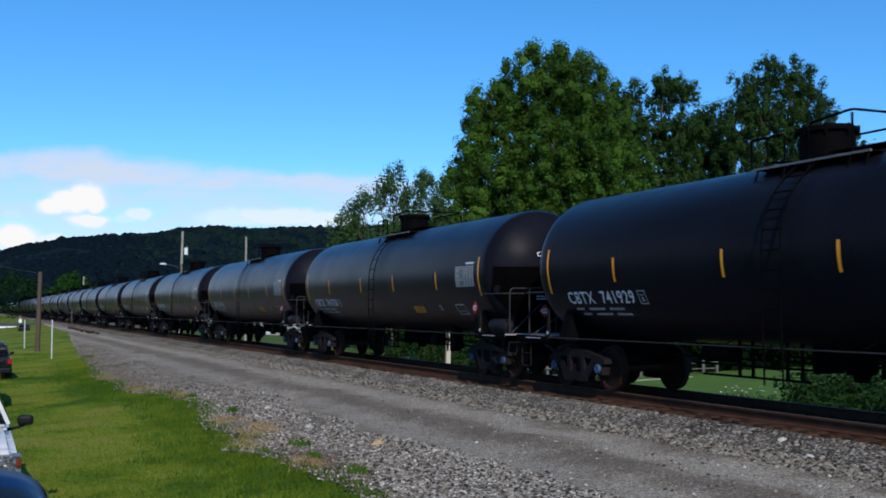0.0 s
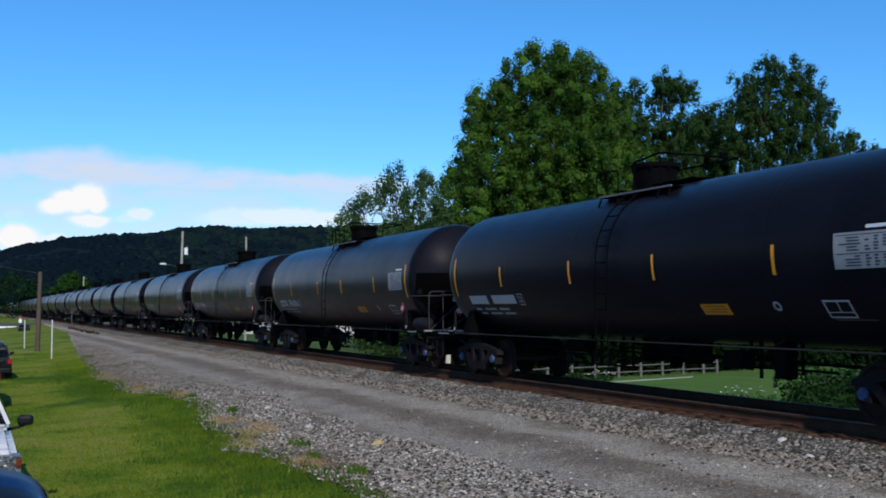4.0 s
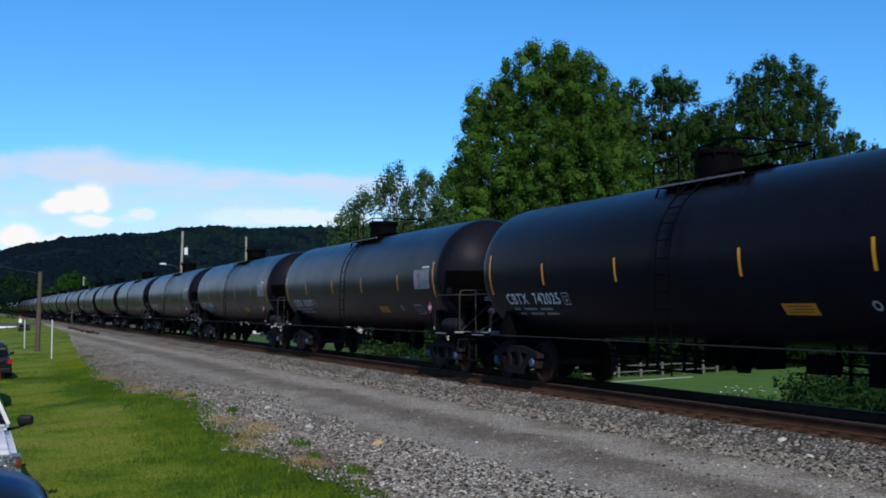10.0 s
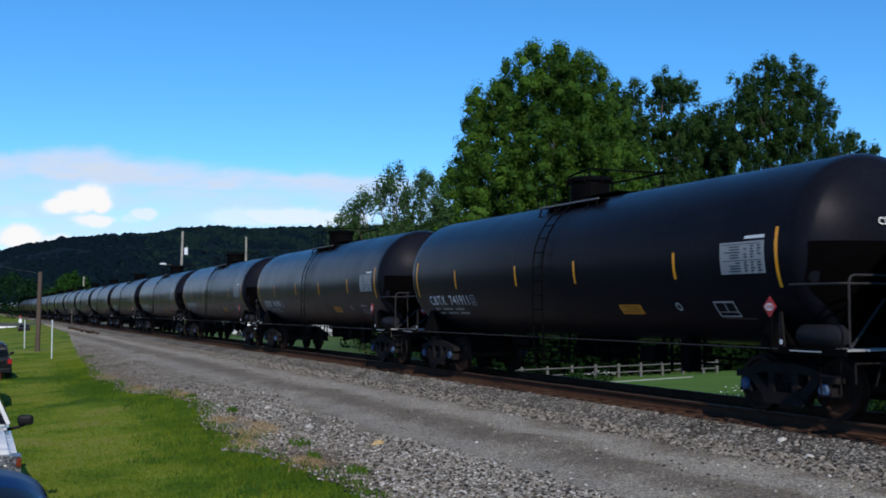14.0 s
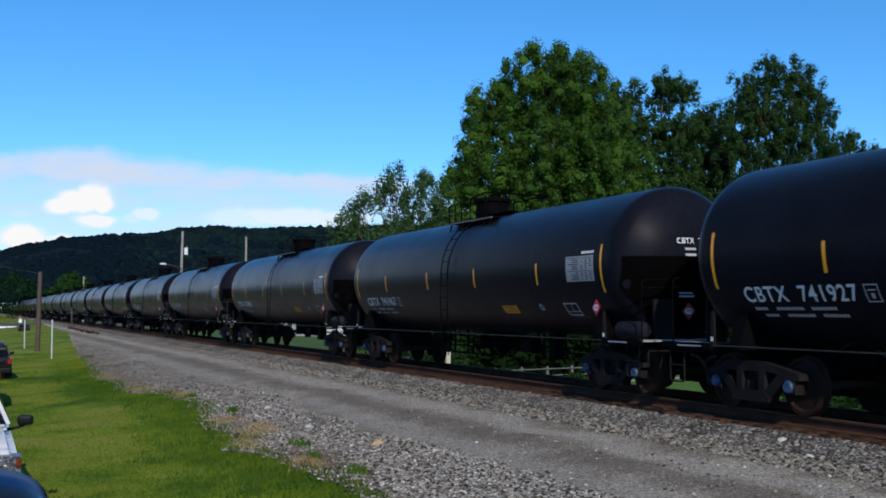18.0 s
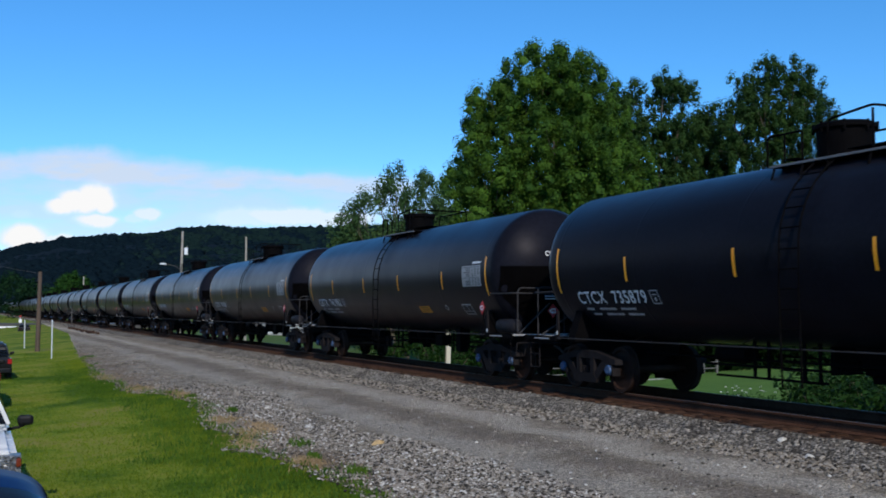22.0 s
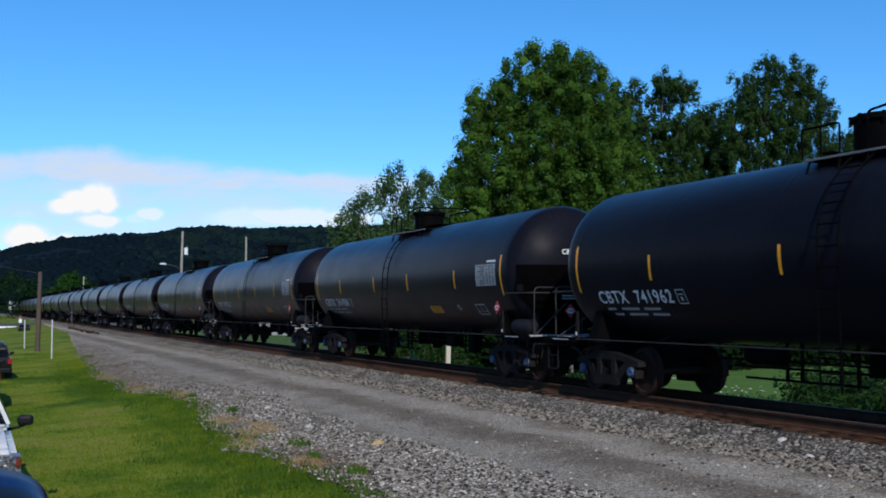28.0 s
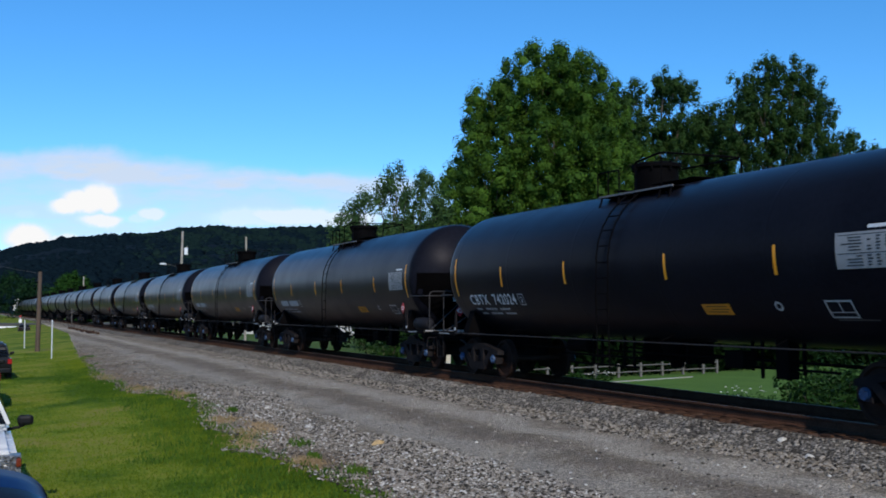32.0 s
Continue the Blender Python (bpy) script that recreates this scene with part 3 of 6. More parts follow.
            spin(w, [(-0.06, 0.0), (-0.08, 0.09), (-0.075, 0.14), (-0.035, 0.19), (-0.03, 0.36), (-0.065, 0.39), (-0.065, 0.452), (0.045, 0.457), (0.06, 0.482), (0.072, 0.482), (0.075, 0.4), (0.02, 0.36), (0.03, 0.16), (0.06, 0.12), (0.06, 0.0)], "x", 28)
            for v in w.verts:
                v.co.x = s * (-v.co.x) + s * 0.75
            me = bpy.data.meshes.new("tmp")
            bmesh.ops.recalc_face_normals(w, faces=w.faces)
            w.to_mesh(me)
            w.free()
            bm.from_mesh(me)
            bpy.data.meshes.remove(me)
        ws = part("wheelset", bm, M_WHEEL, truck, "rust-brown steel wheels on an axle", smooth=35)
        ws.location = (0, k, 0.457)
    return truck


def build_car(hoops, simple=False):
    car = thing("tank_car", "black tank car with yellow side stripes on the rails", "tank car", group="tank cars of the train")
    bm = nb()
    prof = []
    for i in range(6):
        a = i / 5 * BREAK
        prof.append((-HALF - CROWN * math.cos(a) + SETBACK, CROWN * math.sin(a)))
    for i in range(1, 7):
        a = BREAK + i / 6 * (math.pi / 2 - BREAK)
        prof.append((-HALF - KNUCKLE * math.cos(a), R - KNUCKLE + KNUCKLE * math.sin(a)))
    for y in (-7.2, -4.4, -1.5, 1.5, 4.4, 7.2):
        prof += [(y - 0.1, R), (y - 0.05, R), (y - 0.02, R), (y - 0.01, R + 0.001), (y + 0.01, R + 0.001), (y + 0.02, R), (y + 0.05, R), (y + 0.1, R)]
    prof += [(-a, r) for a, r in prof[11::-1]]
    spin(bm, prof, "y", 28 if simple else 64)
    bmesh.ops.translate(bm, vec=(0, 0, ZC), verts=bm.verts)
    part("tank", bm, M_TANK, car, smooth=50)
    # markings on the shell
    for y, a0, a1 in ((-7.25, -0.58, 0.36), (7.25, -0.58, 0.36), (-4.62, -0.38, 0.08), (-1.43, -0.38, 0.08), (1.55, -0.38, 0.08), (4.7, -0.38, 0.08)):
        part("stripe", patch(nb(), y - 0.035, y + 0.035, a0, a1), M_YELLOW, car, "yellow reflective stripe")
    panel = part("data_panel", patch(nb(), -6.98, -5.9, -0.34, 0.17), M_PANEL, car, "grey data panel with dark print")
    bm = nb()
    prng = random.Random(11)
    # two blocks of lines, each with a ragged entry and three columns of figures
    for i in range(11):
        a = 0.125 - i * 0.043
        if i in (0, 6):
            patch(bm, -6.9, -5.95, a, a + 0.012, 0.009)
            continue
        y = -6.0 - prng.uniform(0.0, 0.3)
        patch(bm, -6.36 - prng.uniform(0, 0.05), y, a, a + 0.02, 0.009)
        for c in (-6.5, -6.66, -6.82):
            if prng.random() < 0.9:
                patch(bm, c - prng.uniform(0.06, 0.1), c, a, a + 0.024, 0.009)
    part("panel_print", bm, M_PRINT, panel)
    part("stencil_bar", patch(nb(), -6.98, -6.5, 0.21, 0.26), M_WHITE, car, "short white stencilled line")
    part("orange_label", patch(nb(), -3.24, -2.5, -1.07, -0.85), M_ORANGE, car, "orange rectangular label")
    for y0, y1, a in ((-3.16, -2.6, -0.91), (-3.18, -2.72, -0.965), (-3.12, -2.6, -1.02)):
        part("label_print", patch(nb(), y0, y1, a, a + 0.022, 0.009), M_LABELPRINT, car)
    bm = nb()
    for y0, y1, a0, a1 in ((-5.97, -5.43, -0.83, -0.8), (-5.97, -5.43, -1.12, -1.09), (-5.46, -5.43, -1.09, -0.83), (-5.97, -5.94, -1.09, -0.83), (-5.94, -5.46, -1.02, -1.005), (-5.72, -5.7, -1.005, -0.83)):
        patch(bm, y0, y1, a0, a1)
    part("inspection_box", bm, M_FAINT, car, "white outlined stencil box")
    bm = nb()
    patch(bm, -6.3, -5.5, -1.17, -1.14)
    part("stencil_bar", bm, M_PRINT, car)
    bm = nb()
    for i in range(10):
        a, b = i * 0.628, (i + 1) * 0.628
        q = [on_tank(-4.42 + r * math.cos(c), -0.9 + r * math.sin(c)) for r, c in ((0.09, a), (0.09, b), (0.05, b), (0.05, a))]
        bm.faces.new([bm.verts.new(p) for p in q])
    part("round_mark", bm, M_FAINT, car, "small round white mark")
    # sub-frame
    for s in (-1, 1):
        bm = nb()
        box(bm, -0.33, 0.33, min(s * 5.6, s * 8.75), max(s * 5.6, s * 8.75), 0.74, 1.08, 0.01)
        sill = part("stub_sill", bm, M_FRAME, car)
        bm = nb()
        prism(bm, [(-1.42, 1.0), (1.42, 1.0), (1.42, 1.08), (1.22, 1.62), (1.0, 1.45), (0.6, 1.22), (0, 1.14), (-0.6, 1.22), (-1.0, 1.45), (-1.22, 1.62), (-1.42, 1.08)], "y", s * 6.86 - 0.14, s * 6.86 + 0.14)
        part("bolster", bm, M_FRAME, car)
        if not simple:
            # end platform
            bm = nb()
            box(bm, -1.5, 1.5, min(s * 8.2, s * 8.62), max(s * 8.2, s * 8.62), 1.06, 1.09)
            plat = part("end_platform", bm, M_GRATE, car, "pale grey steel end platform")
            bm = nb()
            box(bm, -1.55, -1.5, min(s * 7.3, s * 8.66), max(s * 7.3, s * 8.66), 0.99, 1.1, 0.006)
            part("end_sill", bm, M_FRAME, car)
            bm = nb()
            box(bm, -1.556, -1.552, min(s * 7.55, s * 8.2), max(s * 7.55, s * 8.2), 1.035, 1.055)
            part("sill_marking", bm, M_FAINT, car, "small white stencilled line")
            # corner bracket
            bm = nb()
            prism(bm, [(s * 7.24, 1.02), (s * 7.38, 1.02), (s * 7.32, 1.62), (s * 7.26, 1.62)], "x", -1.5, -1.47)
            part("corner_bracket", bm, M_TRUCK, car)
            bm = nb()
            box(bm, -1.506, -1.502, min(s * 7.28, s * 7.34), max(s * 7.28, s * 7.34), 1.13, 1.2)
            part("bracket_marking", bm, M_WHITE, car, "small white mark")
            # handrails
            y = s * 8.5
            if hoops:
                rails = ([(-1.42, y, 1.08), (-1.42, y, 2.2), (-0.25, y, 2.2), (-0.25, y, 1.08)], [(1.42, y, 1.08), (1.42, y, 2.2), (0.25, y, 2.2), (0.25, y, 1.08)], [(-1.42, y, 2.05), (1.42, y, 2.05)])
            else:
                rails = ([(-1.5, s * 7.5, 2.02), (-1.4, y, 2.02), (1.4, y, 2.02), (1.5, s * 7.5, 2.02)], [(-1.3, y, 1.08), (-1.3, y, 2.14), (-0.1, y, 2.14), (-0.1, y, 1.08)], [(1.3, y, 1.08), (1.3, y, 2.14), (0.4, y, 2.14), (0.4, y, 1.08)])
            for line in rails:
                bm = nb()
                tube(bm, arc_pts(line, 0.12) if len(line) > 2 else line, 0.018)
                part("handrail", bm, M_FRAME if hoops else M_HANDRAIL, car, "bent tube end handrail")
            if not hoops:
                for e in (-1, 1):
                    bm = nb()
                    tube(bm, [(e * 1.25, s * 8.45, 1.09), (e * 0.2, s * 8.1, 1.85)], 0.02)
                    part("brace", bm, M_HANDRAIL, car, "diagonal brace rod")
            else:
                bm = nb()
                box(bm, -0.95, -0.55, min(s * 8.15, s * 8.2), max(s * 8.15, s * 8.2), 1.09, 1.85)
                part("head_plate", bm, M_TRUCK, car)
            # sill steps and hoses
            for x in (-1.48, 1.48):
                bm = nb()
                tube(bm, arc_pts([(x, s * 8.1, 1.0), (x, s * 8.1, 0.42), (x, s * 8.5, 0.42), (x, s * 8.5, 1.0)], 0.06), 0.016)
                tube(bm, [(x, s * 8.1, 0.7), (x, s * 8.5, 0.7)], 0.014)
                part("sill_step", bm, M_TRUCK, car)
            bm = nb()
            tube(bm, arc_pts([(-0.42, s * 8.6, 0.82), (-0.42, s * 8.95, 0.76), (-0.3, s * 9.03, 0.3)], 0.2, 6), 0.025)
            part("air_hose", bm, M_RUBBER, car, "black rubber air hose")
            bm = nb()
            tube(bm, [(-1.45, s * 8.75, 0.9), (-0.5, s * 8.78, 0.9), (-0.15, s * 8.85, 0.85)], 0.015)
            tube(bm, [(-1.45, s * 8.75, 0.9), (-1.5, s * 8.8, 0.62)], 0.015)
            part("uncoupling_lever", bm, M_TRUCK, car)
            if s < 0 and not hoops:
                bm = nb()
                box(bm, 0.02, 0.3, -8.42, -8.24, 1.72, 2.02, 0.03)
                ring = [(0.16 + 0.27 * math.cos(a * 0.3927), -8.5, 1.9 + 0.27 * math.sin(a * 0.3927)) for a in range(17)]
                tube(bm, ring, 0.016, 6)
                for a in range(4):
                    tube(bm, [(0.16, -8.44, 1.9), ring[a * 4]], 0.01, 5)
                part("hand_brake", bm, M_FRAME, car, "black hand brake wheel and gear box")
            # half-height shield over the lower part of the head
            bm = nb()
            grid = []
            for i in range(9):
                z = 1.14 + i * 0.19
                half = min(0.5 + max(0.0, z - 1.14) * 1.02, 1.4, 0.985 * math.sqrt(R * R - (z - ZC) ** 2))
                grid.append([bm.verts.new((half * j / 5, s * (head_y(half * j / 5, z) + 0.03), z)) for j in range(-5, 6)])
            for p, q in zip(grid, grid[1:]):
                for j in range(10):
                    bm.faces.new((p[j], p[j + 1], q[j + 1], q[j]))
            bmesh.ops.solidify(bm, geom=bm.faces[:], thickness=0.014)
            bmesh.ops.recalc_face_normals(bm, faces=bm.faces)
            part("head_shield", bm, M_FRAME, car, "black half-height head shield", smooth=30)
            # tank cradle under the head
            bm = nb()
            prism(bm, [(-0.85, 1.7), (-0.33, 1.08), (0.33, 1.08), (0.85, 1.7), (0.5, 1.42), (0, 1.3), (-0.5, 1.42)], "y", s * 7.85 - 0.03, s * 7.85 + 0.03)
            part("head_cradle", bm, M_FRAME, car)
        bm = nb()
        box(bm, -0.1, 0.1, min(s * 8.7, s * 8.98), max(s * 8.7, s * 8.98), 0.78, 0.98, 0.02)
        box(bm, -0.16, 0.16, min(s * 8.82, s * 9.05), max(s * 8.82, s * 9.05), 0.72, 1.02, 0.04)
        part("coupler", bm, M_TRUCK, car, "dusty steel knuckle coupler")
    # side rod, top gear
    bm = nb()
    for x in (-1.5, 1.5):
        rod(bm, (x, -7.3, 1.06), (x, 7.3, 1.06), 0.012, 6)
    side_rod = part("side_rod", bm, M_HANDRAIL, car, "thin grey side handrail rod")
    if not simple:
        hanger = bpy.data.meshes.new("rod_hanger")
        bm = tube(nb(), [(-1.5, 0, 1.06), (-1.08, 0.08, 1.2)], 0.008)
        bm.to_mesh(hanger)
        bm.free()
        for y in (-4.5, -1.5, 1.5, 4.5):
            part("rod_hanger", hanger, M_FRAME, side_rod).location.y = y
    bm = nb()
    spin(bm, [(3.98, 0.0), (3.98, 0.44), (4.5, 0.44), (4.5, 0.5), (4.56, 0.5), (4.6, 0.42), (4.62, 0.0)], "z", 24)
    for k in range(8):
        a = k * 0.785
        rod(bm, (0.48 * math.cos(a), 0.48 * math.sin(a), 4.44), (0.48 * math.cos(a), 0.48 * math.sin(a), 4.6), 0.025, 6)
    bmesh.ops.translate(bm, vec=(0, 0.65, 0), verts=bm.verts)
    part("valve_housing", bm, M_FRAME, car, "black round valve housing with a lid", smooth=35)
    bm = nb()
    for x0, x1 in ((-0.9, -0.62), (0.62, 0.9)):
        box(bm, x0, x1, -1.2, 1.35, 3.915, 3.935, 0.006)
    for y0, y1 in ((-1.3, 0.1), (1.2, 1.5)):
        box(bm, -0.5, 0.5, y0, y1, 4.085, 4.1, 0.005)
    platform = part("top_platform", bm, M_FRAME, car, "black grating platform round the valve housing")
    bm = nb()
    box(bm, -0.93, -0.9, -1.2, 1.35, 3.912, 3.95, 0.005)
    part("platform_edge", bm, M_EDGE, platform, "pale worn steel edge")
    if not simple:
        for y in (-1.15, -0.8, 0.05, 0.6, 1.25):
            bm = nb()
            rod(bm, (-0.9, y, 3.93), (-0.97, y + 0.02, 3.68), 0.02, 6)
            part("platform_bracket", bm, M_FRAME, platform)
    bm = nb()
    tube(bm, arc_pts([(-0.92, 0.05, 3.96), (-0.92, 0.05, 4.5), (-0.92, -0.85, 4.58), (0.92, -0.85, 4.58), (0.92, 1.2, 4.58), (0.92, 1.2, 3.96)], 0.1), 0.02)
    tube(bm, [(-0.92, -0.85, 3.96), (-0.92, -0.85, 4.53)], 0.02)
    tube(bm, [(0.92, -0.85, 3.96), (0.92, -0.85, 4.53)], 0.02)
    part("guard_rail", bm, M_FRAME, car, "black bent tube guard rail")
    if not simple:
        bm = nb()
        tube(bm, arc_pts([(-0.92, 0.6, 3.96), (-0.92, 0.6, 4.42), (-0.92, 1.4, 4.42), (-0.92, 1.4, 3.96)], 0.06), 0.018)
        tube(bm, [(-0.92, 1.0, 3.96), (-0.92, 1.0, 4.42)], 0.015)
        part("side_rail", bm, M_FRAME, car, "low black rail beside the valve housing")
    # ladder down the near side
    bm = nb()
    for y in (-0.05, 0.37):
        pts = [on_tank(y, a, 0.09) for a in (1.55, 1.3, 1.0, 0.7, 0.4, 0.1, -0.1)]
        pts += [(-1.62, y, 1.9), (-1.6, y, 1.3), (-1.58, y, 0.5)]
        tube(bm, pts, 0.016, 5)
    for i in range(13):
        a = 1.5 - i * 0.3
        p = on_tank(0, a, 0.09) if a > -0.1 else (-1.6, 0, ZC + a + 0.0)
        if p[2] > 0.5:
            rod(bm, (p[0], -0.05, p[2]), (p[0], 0.37, p[2]), 0.013, 5)
    part("ladder", bm, M_FRAME, car, "black steel side ladder")
    # under the tank
    bm = nb()
    spin(bm, [(0.52, 0.0), (0.52, 0.12), (0.62, 0.14), (0.66, 0.24), (0.8, 0.26), (1.1, 0.4), (1.1, 0.0)], "z", 14)
    box(bm, -0.3, 0.3, -0.75, -0.68, 0.62, 1.12)
    box(bm, -0.3, 0.3, 0.68, 0.75, 0.62, 1.12)
    rod(bm, (-0.9, -0.1, 0.75), (0.3, -0.1, 0.75), 0.02, 6)
    part("outlet_valve", bm, M_FRAME, car, smooth=40)
    if not simple:
        bm = nb()
        spin(bm, [(-0.48, 0.0), (-0.45, 0.11), (-0.36, 0.17), (0.36, 0.17), (0.45, 0.11), (0.48, 0.0)], "y", 16)
        bmesh.ops.translate(bm, vec=(-1.2, -7.85, 1.26), verts=bm.verts)
        part("air_reservoir", bm, M_TANKGREY, car, "dark grey rounded air reservoir", smooth=40)
        bm = nb()
        spin(bm, [(2.4, 0.0), (2.4, 0.15), (3.2, 0.15), (3.2, 0.0)], "y", 12)
        bmesh.ops.translate(bm, vec=(-0.5, 0, 0.88), verts=bm.verts)
        box(bm, -0.75, -0.45, -2.9, -2.4, 0.65, 0.95, 0.02)
        rod(bm, (-0.5, -5.5, 0.8), (-0.5, 5.5, 0.8), 0.02, 6)
        rod(bm, (0.2, -5.8, 0.7), (0.2, 2.4, 0.85), 0.018, 6)
        part("brake_gear", bm, M_FRAME, car)
        # brake rigging: a cylinder box and hangers that carry the long rods
        bm = nb()
        box(bm, -0.66, -0.42, -3.9, -3.6, 0.52, 1.2, 0.02)
        part("brake_cylinder", bm, M_FRAME, car)
        bm = nb()
        box(bm, -0.02, 0.02, -0.025, 0.025, 0.0, 0.72)
        strap = bpy.data.meshes.new("rigging_hanger")
        bm.to_mesh(strap)
        bm.free()
        for y, z in ((2.3, 0.48), (1.95, 0.48), (1.1, 0.48), (0.75, 0.48), (-2.85, 0.62), (-3.1, 0.5), (-4.1, 0.6)):
            part("rigging_hanger", strap, M_FRAME, car).location = (-0.5, y, z)
        for y0, y1, z in ((0.3, 3.6, 0.69), (0.55, 3.3, 0.5), (-4.9, -2.6, 0.68)):
            bm = nb()
            box(bm, -0.53, -0.5, y0, y1, z - 0.02, z + 0.02)
            part("rigging_rod", bm, M_FRAME, car)
        # diamond placards
        for loc, turn in (((-1.53, -7.1, 1.69), 0), ((-0.4, -8.52, 1.62), 90)):
            bm = nb()
            prism(bm, [(0, -0.16), (0.145, 0), (0, 0.16), (-0.145, 0)], "x", -0.006, 0.006)
            ob = part("placard", bm, M_RED, car, "red diamond hazard placard")
            ob.matrix_basis = pose(*loc, 0, 0, turn)
            bm = nb()
            prism(bm, [(0.05, -0.055), (0.1, -0.0), (0.05, 0.055), (-0.05, 0.055), (-0.1, 0), (-0.05, -0.055)], "x", -0.011, -0.007)
            part("placard_field", bm, M_WHITE, ob)
            bm = nb()
            for y in (-0.08, -0.03, 0.02):
                box(bm, -0.0135, -0.012, y, y + 0.03, -0.03, 0.03)
            part("placard_print", bm, M_RED, ob)
        for a, b in (((-1.5, -7.1, 1.05), (-1.5, -7.1, 1.75)), ((-0.4, -8.49, 1.08), (-0.4, -8.49, 1.75))):
            part("placard_post", rod(nb(), a, b, 0.02, 6), M_FRAME, car)
        bm = nb()
        for i, (w, z) in enumerate(((0.3, 1.94), (0.34, 1.88))):
            box(bm, -0.62, -0.62 + w, -8.535, -8.53, z, z + 0.03)
        part("number_tag", bm, M_FAINT, car, "two short lines of white print")
    for y in (-6.86, 6.86):
        if simple:
            bm = nb()
            for k in (-0.889, 0.889):
                for s in (-0.75, 0.75):
                    rod(bm, (s - 0.06, k, 0.457), (s + 0.06, k, 0.457), 0.457, 16)
            for s in (-1, 1):
                prism(bm, [(-1.12, 0.4), (-1.12, 0.66), (-0.3, 0.8), (0.3, 0.8), (1.12, 0.66), (1.12, 0.4), (0.8, 0.5), (0.4, 0.2), (-0.4, 0.2), (-0.8, 0.5)], "x", s - 0.09, s + 0.09)
            box(bm, -0.98, 0.98, -0.2, 0.2, 0.48, 1.0)
            ob = part("truck", bm, M_TRUCK, car, "dusty cast-steel four-wheel truck")
            ob.location = (0, y, 0)
        else:
            build_truck(car, y)
    return car


def add_numbers(car, mark, number):
    """Reporting mark and number on the side and the head, with the lines of small print below as plain bars."""
    if mark:
        bm = lettering(mark + "  " + number, 2.41, 0.27)
        xs = sorted(v.co.x for v in bm.verts)
        cut = max((b - a, (a + b) / 2) for a, b in zip(xs, xs[1:]) if 0.6 < a < 1.5)[1]
        for name, after in (("car_mark", False), ("car_number", True)):
            half = bm.copy()
            bmesh.ops.delete(half, geom=[v for v in half.verts if (v.co.x > cut) != after], context="VERTS")
            part(name, letters_on_tank(half, 6.62, -0.82), M_WHITE, car, "white stencilled letters" if not after else "white stencilled car number")
        bm.free()
        bm = lettering(mark + "  " + number, 0.92, 0.115)
        xs = sorted(v.co.x for v in bm.verts)
        cut = max((b - a, (a + b) / 2) for a, b in zip(xs, xs[1:]) if 0.23 < a < 0.57)[1]
        for name, after in (("end_mark", False), ("end_number", True)):
            half = bm.copy()
            bmesh.ops.delete(half, geom=[v for v in half.verts if (v.co.x > cut) != after], context="VERTS")
            part(name, letters_on_head(half, -0.42, 2.9), M_WHITE, car, "white stencilled letters on the tank head" if not after else "white stencilled number on the tank head")
        bm.free()
    else:
        for z, y0, y1 in ((2.9, -0.42, -0.05), (2.9, 0.05, 0.5)):
            bm = nb()
            bm.faces.new([bm.verts.new((x, -head_y(x, h) - 0.03, h)) for x, h in ((y0, z), (y1, z), (y1, z + 0.1), (y0, z + 0.1))])
            part("end_number", bm, M_FAINT, car, "worn white stencilled bar on the tank head")
        for name, y0, y1 in (("car_mark", 6.62, 5.65), ("car_number", 5.4, 4.21)):
            part(name, patch(nb(), y1, y0, -0.8, -0.58), M_FAINT, car, "worn white stencilled bar")


def small_print(car):
    bm = nb()
    prng = random.Random(4)
    for a, y in ((-0.97, 6.52), (-1.1, 6.36)):
        for w in (0.3, 0.56, 0.5):
            x = y
            while x > y - w:
                patch(bm, x - 0.06, x, a, a + 0.055, 0.008)
                x -= 0.075
            y -= w + 0.2
    part("small_print", bm, M_FAINT, car, "worn lines of white stencilling")["kind"] = "stuff"
    bm = nb()
    for y0, y1, a0, a1 in ((4.08, 3.82, -0.58, -0.56), (4.08, 3.82, -0.84, -0.82), (4.08, 4.06, -0.82, -0.58), (3.84, 3.82, -0.82, -0.58), (4.02, 3.88, -0.66, -0.64), (3.98, 3.92, -0.78, -0.7)):
        patch(bm, y1, y0, a0, a1)
    part("stencil_box", bm, M_FAINT, car, "small white outlined square")
    bm = nb()
    for z in (2.78, 2.67):
        for x in (-0.25, 0.13):
            b2 = nb()
            box(b2, 0, 0.24 if x < 0 else 0.34, 0, 0.042, 0, 0.001)
            for v in b2.verts:
                q = Vector((x + v.co.x, 0, z + v.co.y))
                v.co = Vector((q.x, -head_y(q.x, q.z) - 0.012 - v.co.z, q.z))
            me = bpy.data.meshes.new("tmp")
            b2.to_mesh(me)
            b2.free()
            bm.from_mesh(me)
            bpy.data.meshes.remove(me)
    part("end_print", bm, M_FAINT, car)


